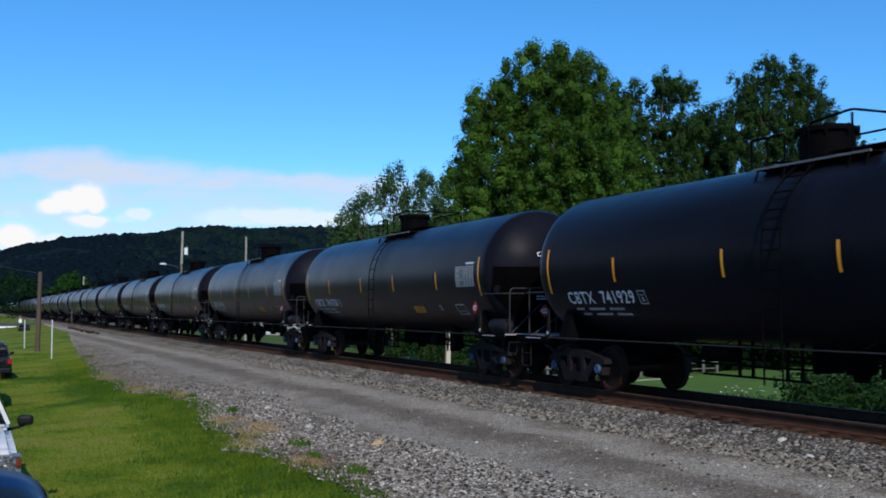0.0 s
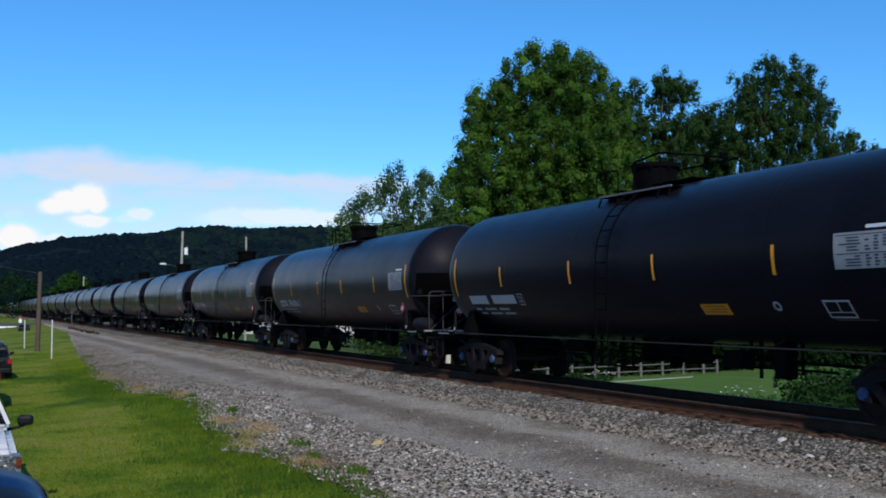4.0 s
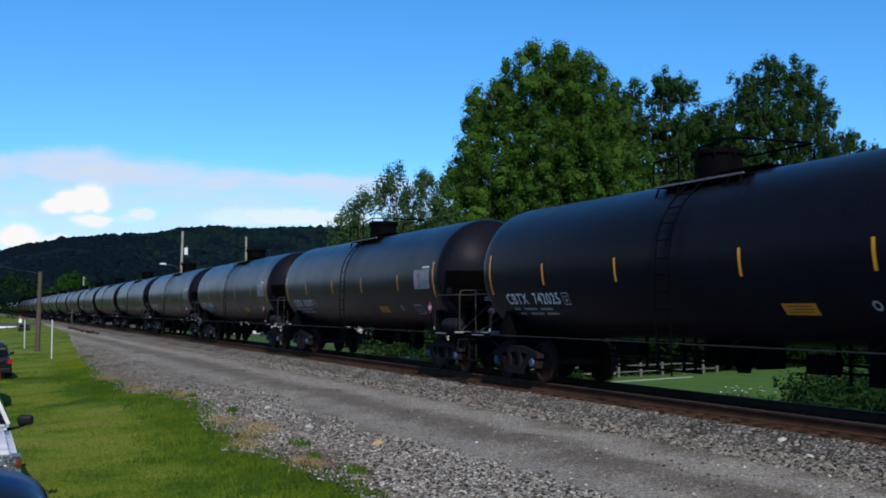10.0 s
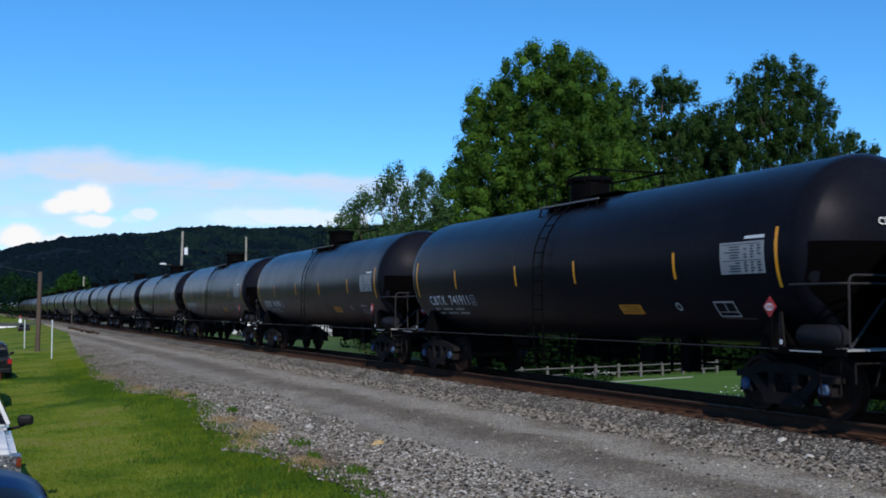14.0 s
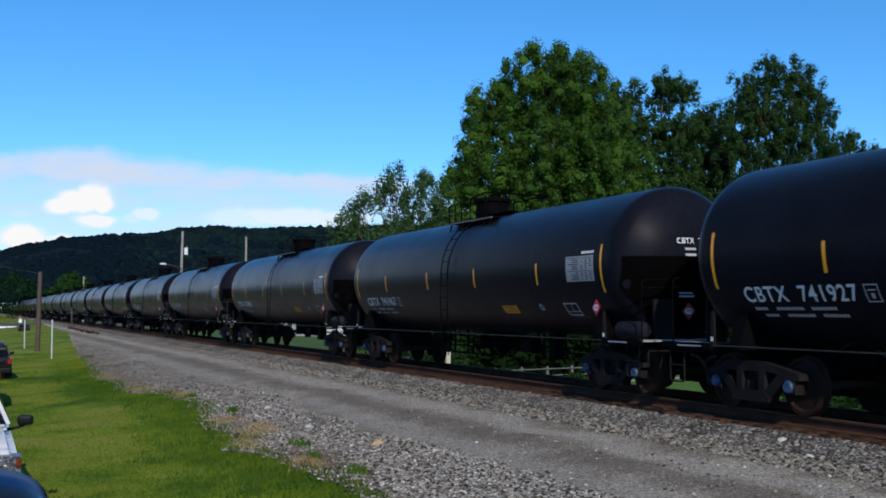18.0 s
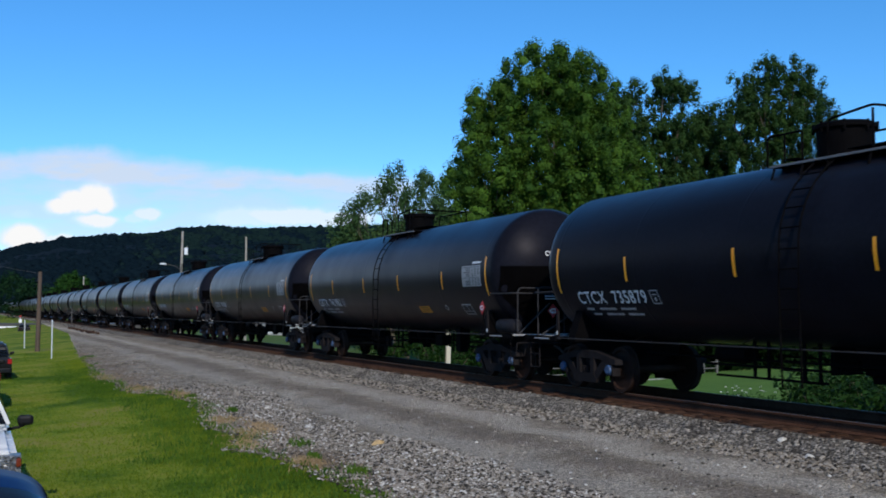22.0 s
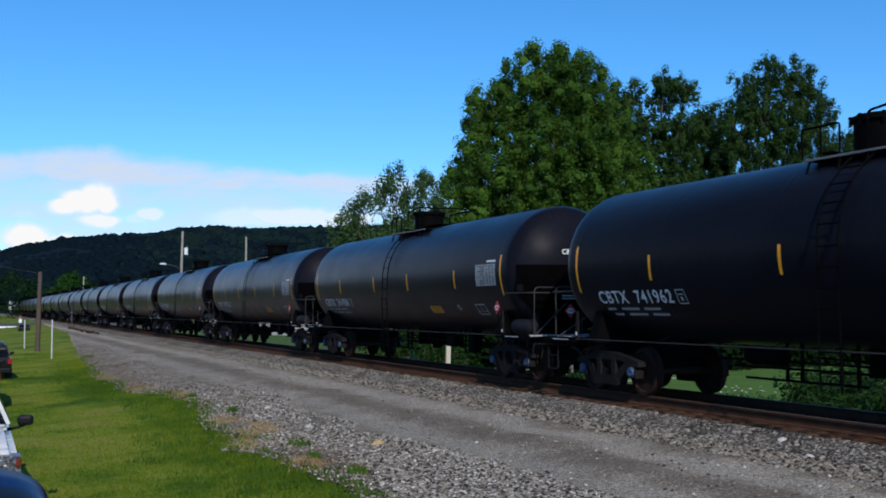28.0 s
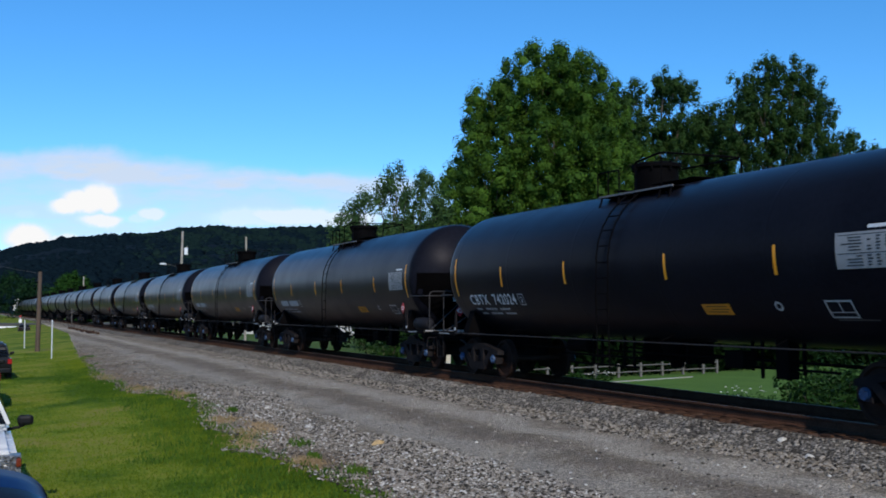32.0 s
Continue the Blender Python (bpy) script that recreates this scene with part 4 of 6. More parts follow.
def build_hopper():
    car = thing("hopper_car", "pale grey covered hopper car closing the train", "hopper car")
    bm = nb()
    prism(bm, [(-1.6, 1.5), (-1.6, 3.9), (-1.3, 4.4), (-0.6, 4.65), (0.6, 4.65), (1.3, 4.4), (1.6, 3.9), (1.6, 1.5)], "y", -7.6, 7.6)
    part("body", bm, M_HOPPER, car)
    for y in (-4.5, 0, 4.5):
        bm = nb()
        prism(bm, [(y - 1.9, 1.5), (y - 0.3, 0.55), (y + 0.3, 0.55), (y + 1.9, 1.5)], "x", -1.3, 1.3)
        part("hopper", bm, M_HOPPER, car)
    for i in range(16):
        for x in (-1.64, 1.6):
            bm = nb()
            box(bm, x, x + 0.04, -7.5 + i * 1.0 - 0.04, -7.5 + i * 1.0 + 0.04, 1.5, 3.9)
            part("side_post", bm, M_HOPPER, car)
    for s in (-1, 1):
        bm = nb()
        box(bm, -0.35, 0.35, min(s * 5.2, s * 8.9), max(s * 5.2, s * 8.9), 0.75, 1.2)
        box(bm, -1.5, 1.5, min(s * 7.6, s * 8.5), max(s * 7.6, s * 8.5), 1.2, 1.28)
        prism(bm, [(s * 7.6, 3.0), (s * 8.4, 1.28), (s * 8.2, 1.28), (s * 7.6, 2.7)], "x", -1.5, -1.4)
        prism(bm, [(s * 7.6, 3.0), (s * 8.4, 1.28), (s * 8.2, 1.28), (s * 7.6, 2.7)], "x", 1.4, 1.5)
        part("end_frame", bm, M_HOPPER, car)
        bm = nb()
        for k in (-0.889, 0.889):
            for x in (-0.75, 0.75):
                rod(bm, (x - 0.06, k, 0.457), (x + 0.06, k, 0.457), 0.457, 16)
        box(bm, -1.1, 1.1, -0.9, 0.9, 0.5, 0.75)
        ob = part("truck", bm, M_TRUCK, car)
        ob.location = (0, s * 6.6, 0)
    return car


def travelled(t):
    """How far the train has gone, in metres."""
    return ((-1.6796e-4 * t + 2.3558e-3) * t + 12.30033) * t - 13.0118 - slack(t)


# slight unevenness of the pull, second by second, in centimetres
PULL = (-7, -9, -9, 14, 10, 7, 4, 2, 3, 1, 5, 7, -8, -13, -14, -11, -8, -5, -4, -5, -9, 2, 0, 13, 15, 4, 1, -2, -5, -7, -4, 4, 0)
CAR_LENGTH = 17.966


def slack(t):
    i = min(31, int(t))
    k = t - i
    k = k * k * (3 - 2 * k)
    return (PULL[i] * (1 - k) + PULL[i + 1] * k) / 100


def car_pose(k, t):
    return pose(TRACK, CAR_LENGTH * k - travelled(t), 0)


NUMBERS = {0: "741929", 1: "741928", 2: "741922", 4: "741976", 5: "741974", 6: "741777", 7: "742025", 8: "741977", 9: "741867", 10: "741911", 11: "741961", 12: "741927",
           13: "741967", 16: "741982", 17: "741980", 19: "741962", 20: "741958", 21: "741752", 22: "742024"}
OTHER = {14: "735980", 15: "735879"}
train = {}
first = build_car(False)
small_print(first)
hooped = build_car(True)
small_print(hooped)
plain = build_car(False, True)
for k in range(40):
    src = hooped if k in (12, 13, 14) else first if k < 28 else plain
    used = {12: hooped, 0: first, 28: plain}.get(k)
    if used:
        used.matrix_basis = car_pose(k, 0)
        train[k] = used
    else:
        train[k] = copy_thing(src, car_pose(k, 0))
for k in range(28):
    add_numbers(train[k], "CBTX" if k in NUMBERS else "CTCX" if k in OTHER else "", NUMBERS.get(k) or OTHER.get(k) or "")
# the inner stripes were put on by hand and sit a little differently from car to car
STRIPE_SHIFT = {0: {2: -0.11, 3: 0.27}, 1: {2: -0.13}, 2: {1: -0.36, 2: -0.12}, 4: {2: -0.33}, 5: {3: -0.08}, 7: {2: 0.3, 3: -0.38}, 10: {2: -0.15, 3: 0.23},
                12: {3: 0.35}, 17: {1: -0.1, 2: -0.3}, 19: {2: -0.29}, 20: {2: -0.15, 3: 0.07}, 21: {1: -0.14, 2: 0.24}, 22: {2: 0.24, 3: -0.33}}
for k, moves in STRIPE_SHIFT.items():
    for ob in train[k].children:
        if ob.name.startswith("stripe"):
            y = ob.data.vertices[0].co.y
            for i, at in ((1, 4.7), (2, 1.55), (3, -1.43)):
                if abs(y - at) < 0.2:
                    ob.location.y += moves.get(i, 0.0)
train[40] = build_hopper()
train[40].matrix_basis = car_pose(40, 0)

# ---- trees, shrubs and hills ----
TURN = radians(-23.35)


def leaves_mesh(name, centres, radii, per, size, material, seed, flat=0.35, core=0.0, rise=1.0):
    """Many small leaf blades in clumps, denser near each clump's outside; rise stretches the clumps upwards."""
    rng = np.random.default_rng(seed)
    c = np.repeat(np.asarray(centres, float), per, 0)
    r = np.repeat(np.asarray(radii, float), per)[:, None]
    n = len(c)
    d = rng.normal(size=(n, 3))
    d /= np.linalg.norm(d, axis=1)[:, None]
    p = c + d * r * (0.6 + 0.5 * rng.random((n, 1)) ** 1.4) * np.array([1, 1, rise])
    nrm = d + rng.normal(size=(n, 3)) * 0.24 + np.array([0, 0, flat])
    nrm /= np.linalg.norm(nrm, axis=1)[:, None]
    a = np.cross(nrm, rng.normal(size=(n, 3)))
    a /= np.linalg.norm(a, axis=1)[:, None]
    b = np.cross(nrm, a)
    s = size * (0.6 + 0.8 * rng.random((n, 1)))
    v = np.stack([p - a * s, p - b * s * 0.55 + nrm * s * 0.12, p + a * s, p + b * s * 0.55 + nrm * s * 0.12], 1).reshape(-1, 3)
    f = np.arange(n * 4).reshape(-1, 4)
    verts, faces = v.tolist(), f.tolist()
    if core:
        bm = nb()
        bmesh.ops.create_icosphere(bm, subdivisions=1, radius=1)
        bm.verts.ensure_lookup_table()
        iv = np.array([q.co[:] for q in bm.verts])
        it = [[q.index for q in g.verts] for g in bm.faces]
        bm.free()
        for q, k in zip(np.asarray(centres, float), radii):
            o = len(verts)
            verts += (q + iv * k * core * (0.85 + 0.3 * rng.random((len(iv), 1)))).tolist()
            faces += [[o + i for i in g] for g in it]
    me = bpy.data.meshes.new(name)
    me.from_pydata(verts, [], faces)
    me.materials.append(material)
    return me


def lobes_to_clumps(lobes, density, clump, seed, depth=0.8):
    """Clumps spread over the outside of rounded lobes (x, z, radius) in the tree's own frame."""
    rng = np.random.default_rng(seed)
    cs, rs = [], []
    for x, z, r in lobes:
        r *= 1.08
        z += 0.25
        k = max(5, int(density * r * r))
        for i in range(k):
            d = rng.normal(size=3)
            d /= np.linalg.norm(d)
            q = r * (0.55 + 0.6 * rng.random() ** 0.7 if i % 4 else 0.55 * rng.random())
            cs.append((x + d[0] * q, (rng.random() - 0.5) * depth * r + d[1] * q * 1.1, z + d[2] * q))
            rs.append(clump * (0.6 + 0.8 * rng.random()))
    return cs, rs


def trunk_mesh(bm, height, r, lobes, rng):
    pts = [Vector((rng.uniform(-0.1, 0.1) * i, rng.uniform(-0.1, 0.1) * i, height * i / 5)) for i in range(6)]
    for i in range(5):
        rod(bm, pts[i], pts[i + 1], r * (1 - i * 0.16), 9, r * (1 - (i + 1) * 0.16))
    return pts


def tree(label, x, y, lobes, trunk_h, trunk_r, leaf, density, clump, per, size, seed, category="tree", flat=0.35, depth=0.8, core=0.5, rise=1.0):
    g = ground_z(x, y)
    t = thing("tree", label, category, Matrix.Translation((x, y, g)) @ Matrix.Rotation(TURN, 4, "Z"))
    rng = random.Random(seed)
    bm = nb()
    pts = trunk_mesh(bm, trunk_h, trunk_r, lobes, rng)
    part("trunk", bm, M_BARK, t, smooth=True)
    for i, (lx, lz, lr) in enumerate(lobes):
        bm = nb()
        start = pts[min(4, 2 + i % 3)]
        end = Vector((lx, rng.uniform(-0.4, 0.4) * lr, lz))
        mid = (start + end) / 2 + Vector((rng.uniform(-0.4, 0.4), rng.uniform(-0.4, 0.4), 0.4))
        rod(bm, start, mid, trunk_r * 0.42, 7, trunk_r * 0.28)
        rod(bm, mid, end, trunk_r * 0.28, 6, trunk_r * 0.12)
        for k in range(4):
            tip = end + Vector((rng.uniform(-1, 1), rng.uniform(-1, 1), rng.uniform(-0.3, 1))) * lr * 0.7
            rod(bm, mid.lerp(end, 0.4 + 0.15 * k), tip, trunk_r * 0.1, 5, trunk_r * 0.04)
        part("limb", bm, M_BARK, t)
    cs, rs = lobes_to_clumps(lobes, density, clump, seed, depth)
    part("crown", leaves_mesh("crown", cs, rs, per, size, leaf, seed, flat, core, rise), leaf, t)
    return t


BIG = [(-0.3, 16.1, 1.8), (1.3, 16.5, 1.4), (2.5, 15.4, 1.6), (-2.2, 14.6, 1.8), (0.6, 13.6, 2.6), (3.2, 12.9, 1.8), (-4.0, 13.8, 0.8), (-2.4, 11.6, 2.3), (-4.2, 11.2, 1.0), (1.2, 11.0, 2.8), (4.0, 11.0, 2.0),
       (-4.7, 9.9, 1.0), (-3.2, 9.0, 2.4), (0.0, 8.4, 2.8), (3.2, 8.6, 2.6), (5.0, 8.6, 1.0), (-5.0, 7.4, 1.5), (-1.8, 6.4, 2.4), (1.6, 6.0, 2.6), (4.4, 6.4, 1.8), (-5.3, 5.2, 1.6), (-2.6, 4.2, 2.0), (0.6, 3.8, 2.2), (3.6, 4.0, 2.0)]
tree("tall dense green maple tree beyond the track", 29.97, 54.7, BIG, 9.0, 0.42, M_LEAF_BIG, 17.0, 0.5, 150, 0.075, 21, core=0.5, rise=1.2)
SMALL = [(-0.1, 9.9, 0.35), (-0.2, 9.2, 0.55), (1.4, 9.7, 0.35), (1.3, 9.0, 0.6), (0.5, 8.6, 0.6), (-0.9, 8.6, 0.6), (-1.7, 8.3, 0.5), (-2.2, 7.6, 0.6), (-2.6, 6.8, 0.7), (-2.5, 5.6, 0.8), (2.2, 8.2, 0.6), (0.6, 7.2, 1.0), (1.9, 7.2, 0.9), (-2.0, 6.0, 0.9), (-0.4, 6.0, 1.2), (1.4, 5.8, 1.2), (-1.6, 4.8, 1.1), (0.4, 4.6, 1.3), (2.2, 4.6, 1.2), (-1.0, 3.4, 1.2), (1.2, 3.2, 1.3)]
tree("light green feathery young tree with upright twigs", 19.63, 51.53, SMALL, 5.0, 0.14, M_LEAF_SMALL, 46.0, 0.3, 60, 0.07, 22, depth=1.2, core=0.0, rise=1.7)
MID = [(2.4, 7.0, 1.5), (3.9, 6.6, 1.4), (5.2, 6.0, 1.2), (3.2, 4.8, 1.6), (5.0, 4.4, 1.5)]
tree("bushy green tree beside the taller maple", 20.6, 52.6, MID, 4.0, 0.16, M_LEAF_BIG, 24.0, 0.32, 60, 0.07, 23)
FAR1 = [(-2.4, 19.6, 1.4), (0.4, 20.3, 1.3), (2.2, 20.0, 1.1), (-3.8, 18.4, 1.2), (-4.2, 16.0, 1.6), (-2.4, 17.0, 1.7), (0.2, 17.0, 1.9), (2.2, 16.8, 1.4), (-2.2, 14.6, 1.9), (0.8, 14.2, 2.2), (-1.4, 11.8, 2.2), (1.6, 11.4, 2.2), (-0.6, 8.8, 2.4), (1.4, 8.0, 2.2)]
tree("tall sycamore with an open green crown", 49.3, 71.5, FAR1, 13.0, 0.35, M_LEAF_FAR, 21.5, 0.37, 80, 0.095, 24, core=0.4, rise=1.4)
FAR2 = [(0.2, 18.6, 1.3), (-1.2, 17.2, 1.5), (1.2, 17.0, 1.5), (0.0, 15.2, 1.9), (-1.6, 13.2, 1.9), (1.6, 13.0, 1.9), (0.0, 10.8, 2.3), (1.4, 8.4, 2.3), (-1.4, 8.2, 2.2)]
tree("tall sycamore with an open green crown", 55.74, 74.1, FAR2, 12.0, 0.32, M_LEAF_FAR, 22.5, 0.37, 80, 0.095, 25, core=0.4, rise=1.4)
FAR3 = [(-2.4, 20.0, 1.4), (-0.6, 21.0, 1.5), (1.4, 21.2, 1.4), (2.6, 20.0, 1.1), (-3.4, 18.2, 1.5), (-1.2, 18.4, 1.8), (1.2, 18.6, 1.9), (3.2, 18.2, 1.3), (-3.6, 15.8, 1.8), (-0.6, 15.8, 2.1), (2.2, 16.0, 2.0), (3.6, 16.0, 0.9), (-2.6, 13.0, 2.1), (0.8, 13.0, 2.3), (3.0, 13.4, 1.6), (-1.2, 10.2, 2.4), (1.8, 10.0, 2.4), (0.2, 7.2, 2.6)]
tree("broad tall sycamore with sky showing through", 57.92, 67.7, FAR3, 14.0, 0.4, M_LEAF_FAR, 17.4, 0.37, 80, 0.095, 26, core=0.4, rise=1.4)
FAR4 = [(-0.6, 14.8, 0.9), (0.5, 15.6, 0.7), (1.6, 14.4, 0.8), (3.6, 13.2, 0.8), (-1.6, 12.4, 1.5), (0.8, 12.4, 1.4), (2.2, 12.8, 0.9), (-0.8, 10.6, 1.9), (1.4, 10.4, 1.9), (3.2, 11.4, 1.1), (0.2, 8.0, 2.3), (3.2, 8.6, 1.7), (1.6, 5.6, 2.3)]
tree("green tree with an uneven low crown", 59.09, 61.8, FAR4, 8.0, 0.25, M_LEAF_FAR, 20.5, 0.37, 80, 0.095, 27, core=0.4, rise=1.4)

VALLEY = [(-3.6, 3.4, 1.7), (-4.6, 2.0, 1.3), (-2.0, 6.0, 1.9), (-1.2, 8.6, 1.6), (0.6, 9.4, 1.4), (0.4, 6.8, 2.2), (2.6, 8.0, 1.6), (3.6, 5.6, 1.9), (5.4, 6.6, 1.3), (6.0, 4.0, 1.6), (-0.4, 3.4, 2.4), (2.6, 3.0, 2.4), (5.0, 2.0, 1.8)]
tree("broad green tree on the valley floor", 19.5, 253.0, VALLEY, 5.0, 0.3, M_LEAF_BROAD, 16.0, 0.7, 40, 0.3, 28)


def shrub(label, x, y, w, h, seed, leaf=None, name="shrub", size=0.07):
    g = ground_z(x, y)
    t = thing(name, label, "shrub", pose(x, y, g))
    rng = random.Random(seed)
    bm = nb()
    cs, rs = [], []
    for i in range(14):
        tip = Vector((rng.uniform(-1, 1) * w * 0.8, rng.uniform(-1, 1) * w * 0.8, rng.uniform(0.5, 0.95) * h))
        rod(bm, (tip.x * 0.2, tip.y * 0.2, 0), tip, 0.015, 5, 0.006)
        cs.append(tip)
        rs.append(rng.uniform(0.22, 0.4) * h)
        cs.append(tip * 0.65)
        rs.append(rng.uniform(0.2, 0.35) * h)
    part("stems", bm, M_BARK, t)
    part("foliage", leaves_mesh("foliage", cs, rs, 55, size, leaf or M_LEAF_BUSH, seed, 0.6), leaf or M_LEAF_BUSH, t)
    return t


# shrubs along the far side of the track
srng = random.Random(8)
for i, (x, y, w, h) in enumerate(((17.6, 40.5, 1.3, 1.7), (18.6, 43.0, 1.4, 2.2), (19.8, 46.0, 1.6, 2.4), (18.4, 37.6, 0.7, 0.7), (19.6, 22.0, 1.0, 1.7), (18.8, 20.2, 0.9, 1.5), (20.6, 20.4, 1.2, 1.8), (21.8, 22.6, 1.2, 2.0), (18.2, 18.0, 1.0, 1.5),
                                  (19.8, 18.0, 1.2, 1.8), (22.4, 20.0, 1.3, 2.1), (17.8, 16.4, 0.9, 1.4), (19.0, 15.6, 1.2, 1.8), (23.8, 24.6, 1.1, 1.6), (21.0, 17.0, 1.3, 1.9), (23.5, 40.2, 0.6, 0.5), (17.9, 48.6, 1.3, 1.8))):
    shrub("leafy green shrub beside the track", x, y, w, h * (0.88 if y < 27 else 1), 40 + i)


def flowers(name, label, x, y, w, n, h, petal, seed):
    t = thing(name, label, "flowers", pose(x, y, ground_z(x, y)))
    rng = random.Random(seed)
    cs, rs = [], []
    for i in range(n):
        a, q = rng.uniform(0, 6.28), w * math.sqrt(rng.random())
        px, py, pz = q * math.cos(a), q * math.sin(a), h * rng.uniform(0.6, 1.1)
        bm = nb()
        tube(bm, [(px * 0.7, py * 0.7, 0), (px * 0.95, py * 0.95, pz * 0.6), (px, py, pz)], 0.006, 4)
        st = part("stem", bm, M_LEAF_BUSH, t)
        bm = nb()
        for k in range(6):
            b = k * 1.047
            tip = Vector((px + 0.06 * math.cos(b), py + 0.06 * math.sin(b), pz + 0.03))
            prism(bm, [(0, 0), (0.04, 0.02), (0.065, 0), (0.04, -0.02)], "z", 0, 0.004)
            for v in list(bm.verts)[-8:]:
                v.co = Matrix.Translation((px, py, pz)) @ Matrix.Rotation(b, 4, "Z") @ Matrix.Rotation(-0.5, 4, "Y") @ v.co
        part("bloom", bm, petal, t)
        cs.append((px * 0.8, py * 0.8, pz * 0.4))
        rs.append(h * 0.35)
    part("foliage", leaves_mesh("foliage", cs, rs, 22, 0.05, M_LEAF_BUSH, seed, 0.6), M_LEAF_BUSH, t)


flowers("flower_clump", "white flowers on green stems at the lawn's edge", 23.7, 44.9, 1.3, 26, 0.6, M_PETAL, 61)
flowers("flower_clump", "white daisies beside the green lawn", 24.4, 30.2, 1.0, 16, 0.5, M_PETAL, 62)
flowers("flower_clump", "red and green flowering clump by the fence", 23.1, 45.7, 0.4, 8, 0.7, M_PINK, 63)
flowers("flower_clump", "pale flowers in a low garden bed", 25.9, 42.0, 0.9, 14, 0.4, M_PETAL, 64)

# lawn beyond the track, with its pale edging
bm = nb()
prism(bm, [(19.4, 23.0), (19.2, 42.0), (45.0, 48.0), (45.0, 16.0), (21.0, 14.0)], "z", -1.8, -1.52)
ob = new("lawn", bpy.data.meshes.new("lawn"))
bm.to_mesh(ob.data)
bm.free()
ob.data.materials.append(M_LAWN)
tagged(ob, "smooth bright green mown lawn beyond the track", "lawn", kind="structure")
bm = nb()
prism(bm, [(25.0, 40.5), (31.0, 42.3), (31.0, 42.42), (24.9, 40.62)], "z", -1.8, -1.48)
ob = new("path_edging", bpy.data.meshes.new("path_edging"))
bm.to_mesh(ob.data)
bm.free()
ob.data.materials.append(M_CONCRETE)
tagged(ob, "pale concrete edging along the lawn", "edging", kind="structure")

# post-and-rail fence
fence = thing("fence", "weathered grey post-and-rail wooden fence behind the lawn", "fence")
fx = [(19.1 + i * 1.42, 41.58 + i * 0.302) for i in range(11)] + [(34.3, 44.82)]
for i, (x, y) in enumerate(fx):
    g = ground_z(x, y)
    bm = nb()
    box(bm, x - 0.055, x + 0.055, y - 0.055, y + 0.055, g - 0.1, g + 0.7, 0.012)
    part("post", bm, M_FENCE, fence)
    if i:
        px_, py_ = fx[i - 1]
        for h in (0.3, 0.59):
            bm = nb()
            tube(bm, [(px_, py_ - 0.08, g + h), (x, y - 0.08, g + h)], 0.028, 6)
            part("rail", bm, M_FENCE, fence)


def woods(name, label, centres, radii, per, size, seed, leaf):
    me = leaves_mesh(name, centres, radii, per, size, leaf, seed, 0.5)
    return tagged(new(name, me), label, "woods", kind="stuff")


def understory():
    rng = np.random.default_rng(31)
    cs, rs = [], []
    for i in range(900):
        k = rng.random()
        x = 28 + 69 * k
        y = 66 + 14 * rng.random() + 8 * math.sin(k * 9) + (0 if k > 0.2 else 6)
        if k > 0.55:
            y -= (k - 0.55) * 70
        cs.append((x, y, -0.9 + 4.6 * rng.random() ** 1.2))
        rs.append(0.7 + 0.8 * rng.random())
    # low clumps close behind the fence, put there as the trees' dark shade
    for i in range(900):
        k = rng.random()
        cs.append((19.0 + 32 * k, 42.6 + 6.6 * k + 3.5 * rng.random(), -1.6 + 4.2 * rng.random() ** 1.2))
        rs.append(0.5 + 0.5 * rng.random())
    woods("thicket", "woodland edge behind the lawn, leaves coloured dark for shade", cs, rs, 44, 0.2, 32, M_LEAF_WOODS_SHADED)
    cs, rs = [], []
    for i in range(1100):
        k = rng.random()
        x = -80 + 330 * k
        y = 300 + 40 * rng.random() - 60 * k
        cs.append((x, y, -1 + (8 + 2 * math.sin(k * 31) + 1.5 * math.sin(k * 77)) * rng.random() ** 0.7))
        rs.append(1.4 + 1.2 * rng.random())
    # unseen trees on the left, added to keep bright ground out of the tank reflections
    for i in range(900):
        k = rng.random()
        cs.append((-78 - 14 * rng.random() - 8 * math.sin(k * 7), -80 + 390 * k, -1 + (8 + 2 * math.sin(k * 41)) * rng.random() ** 0.7))
        rs.append(1.4 + 1.2 * rng.random())
    woods("distant_trees", "dark green trees across the valley floor", cs, rs, 60, 0.42, 33, M_LEAF_VALLEY)


understory()


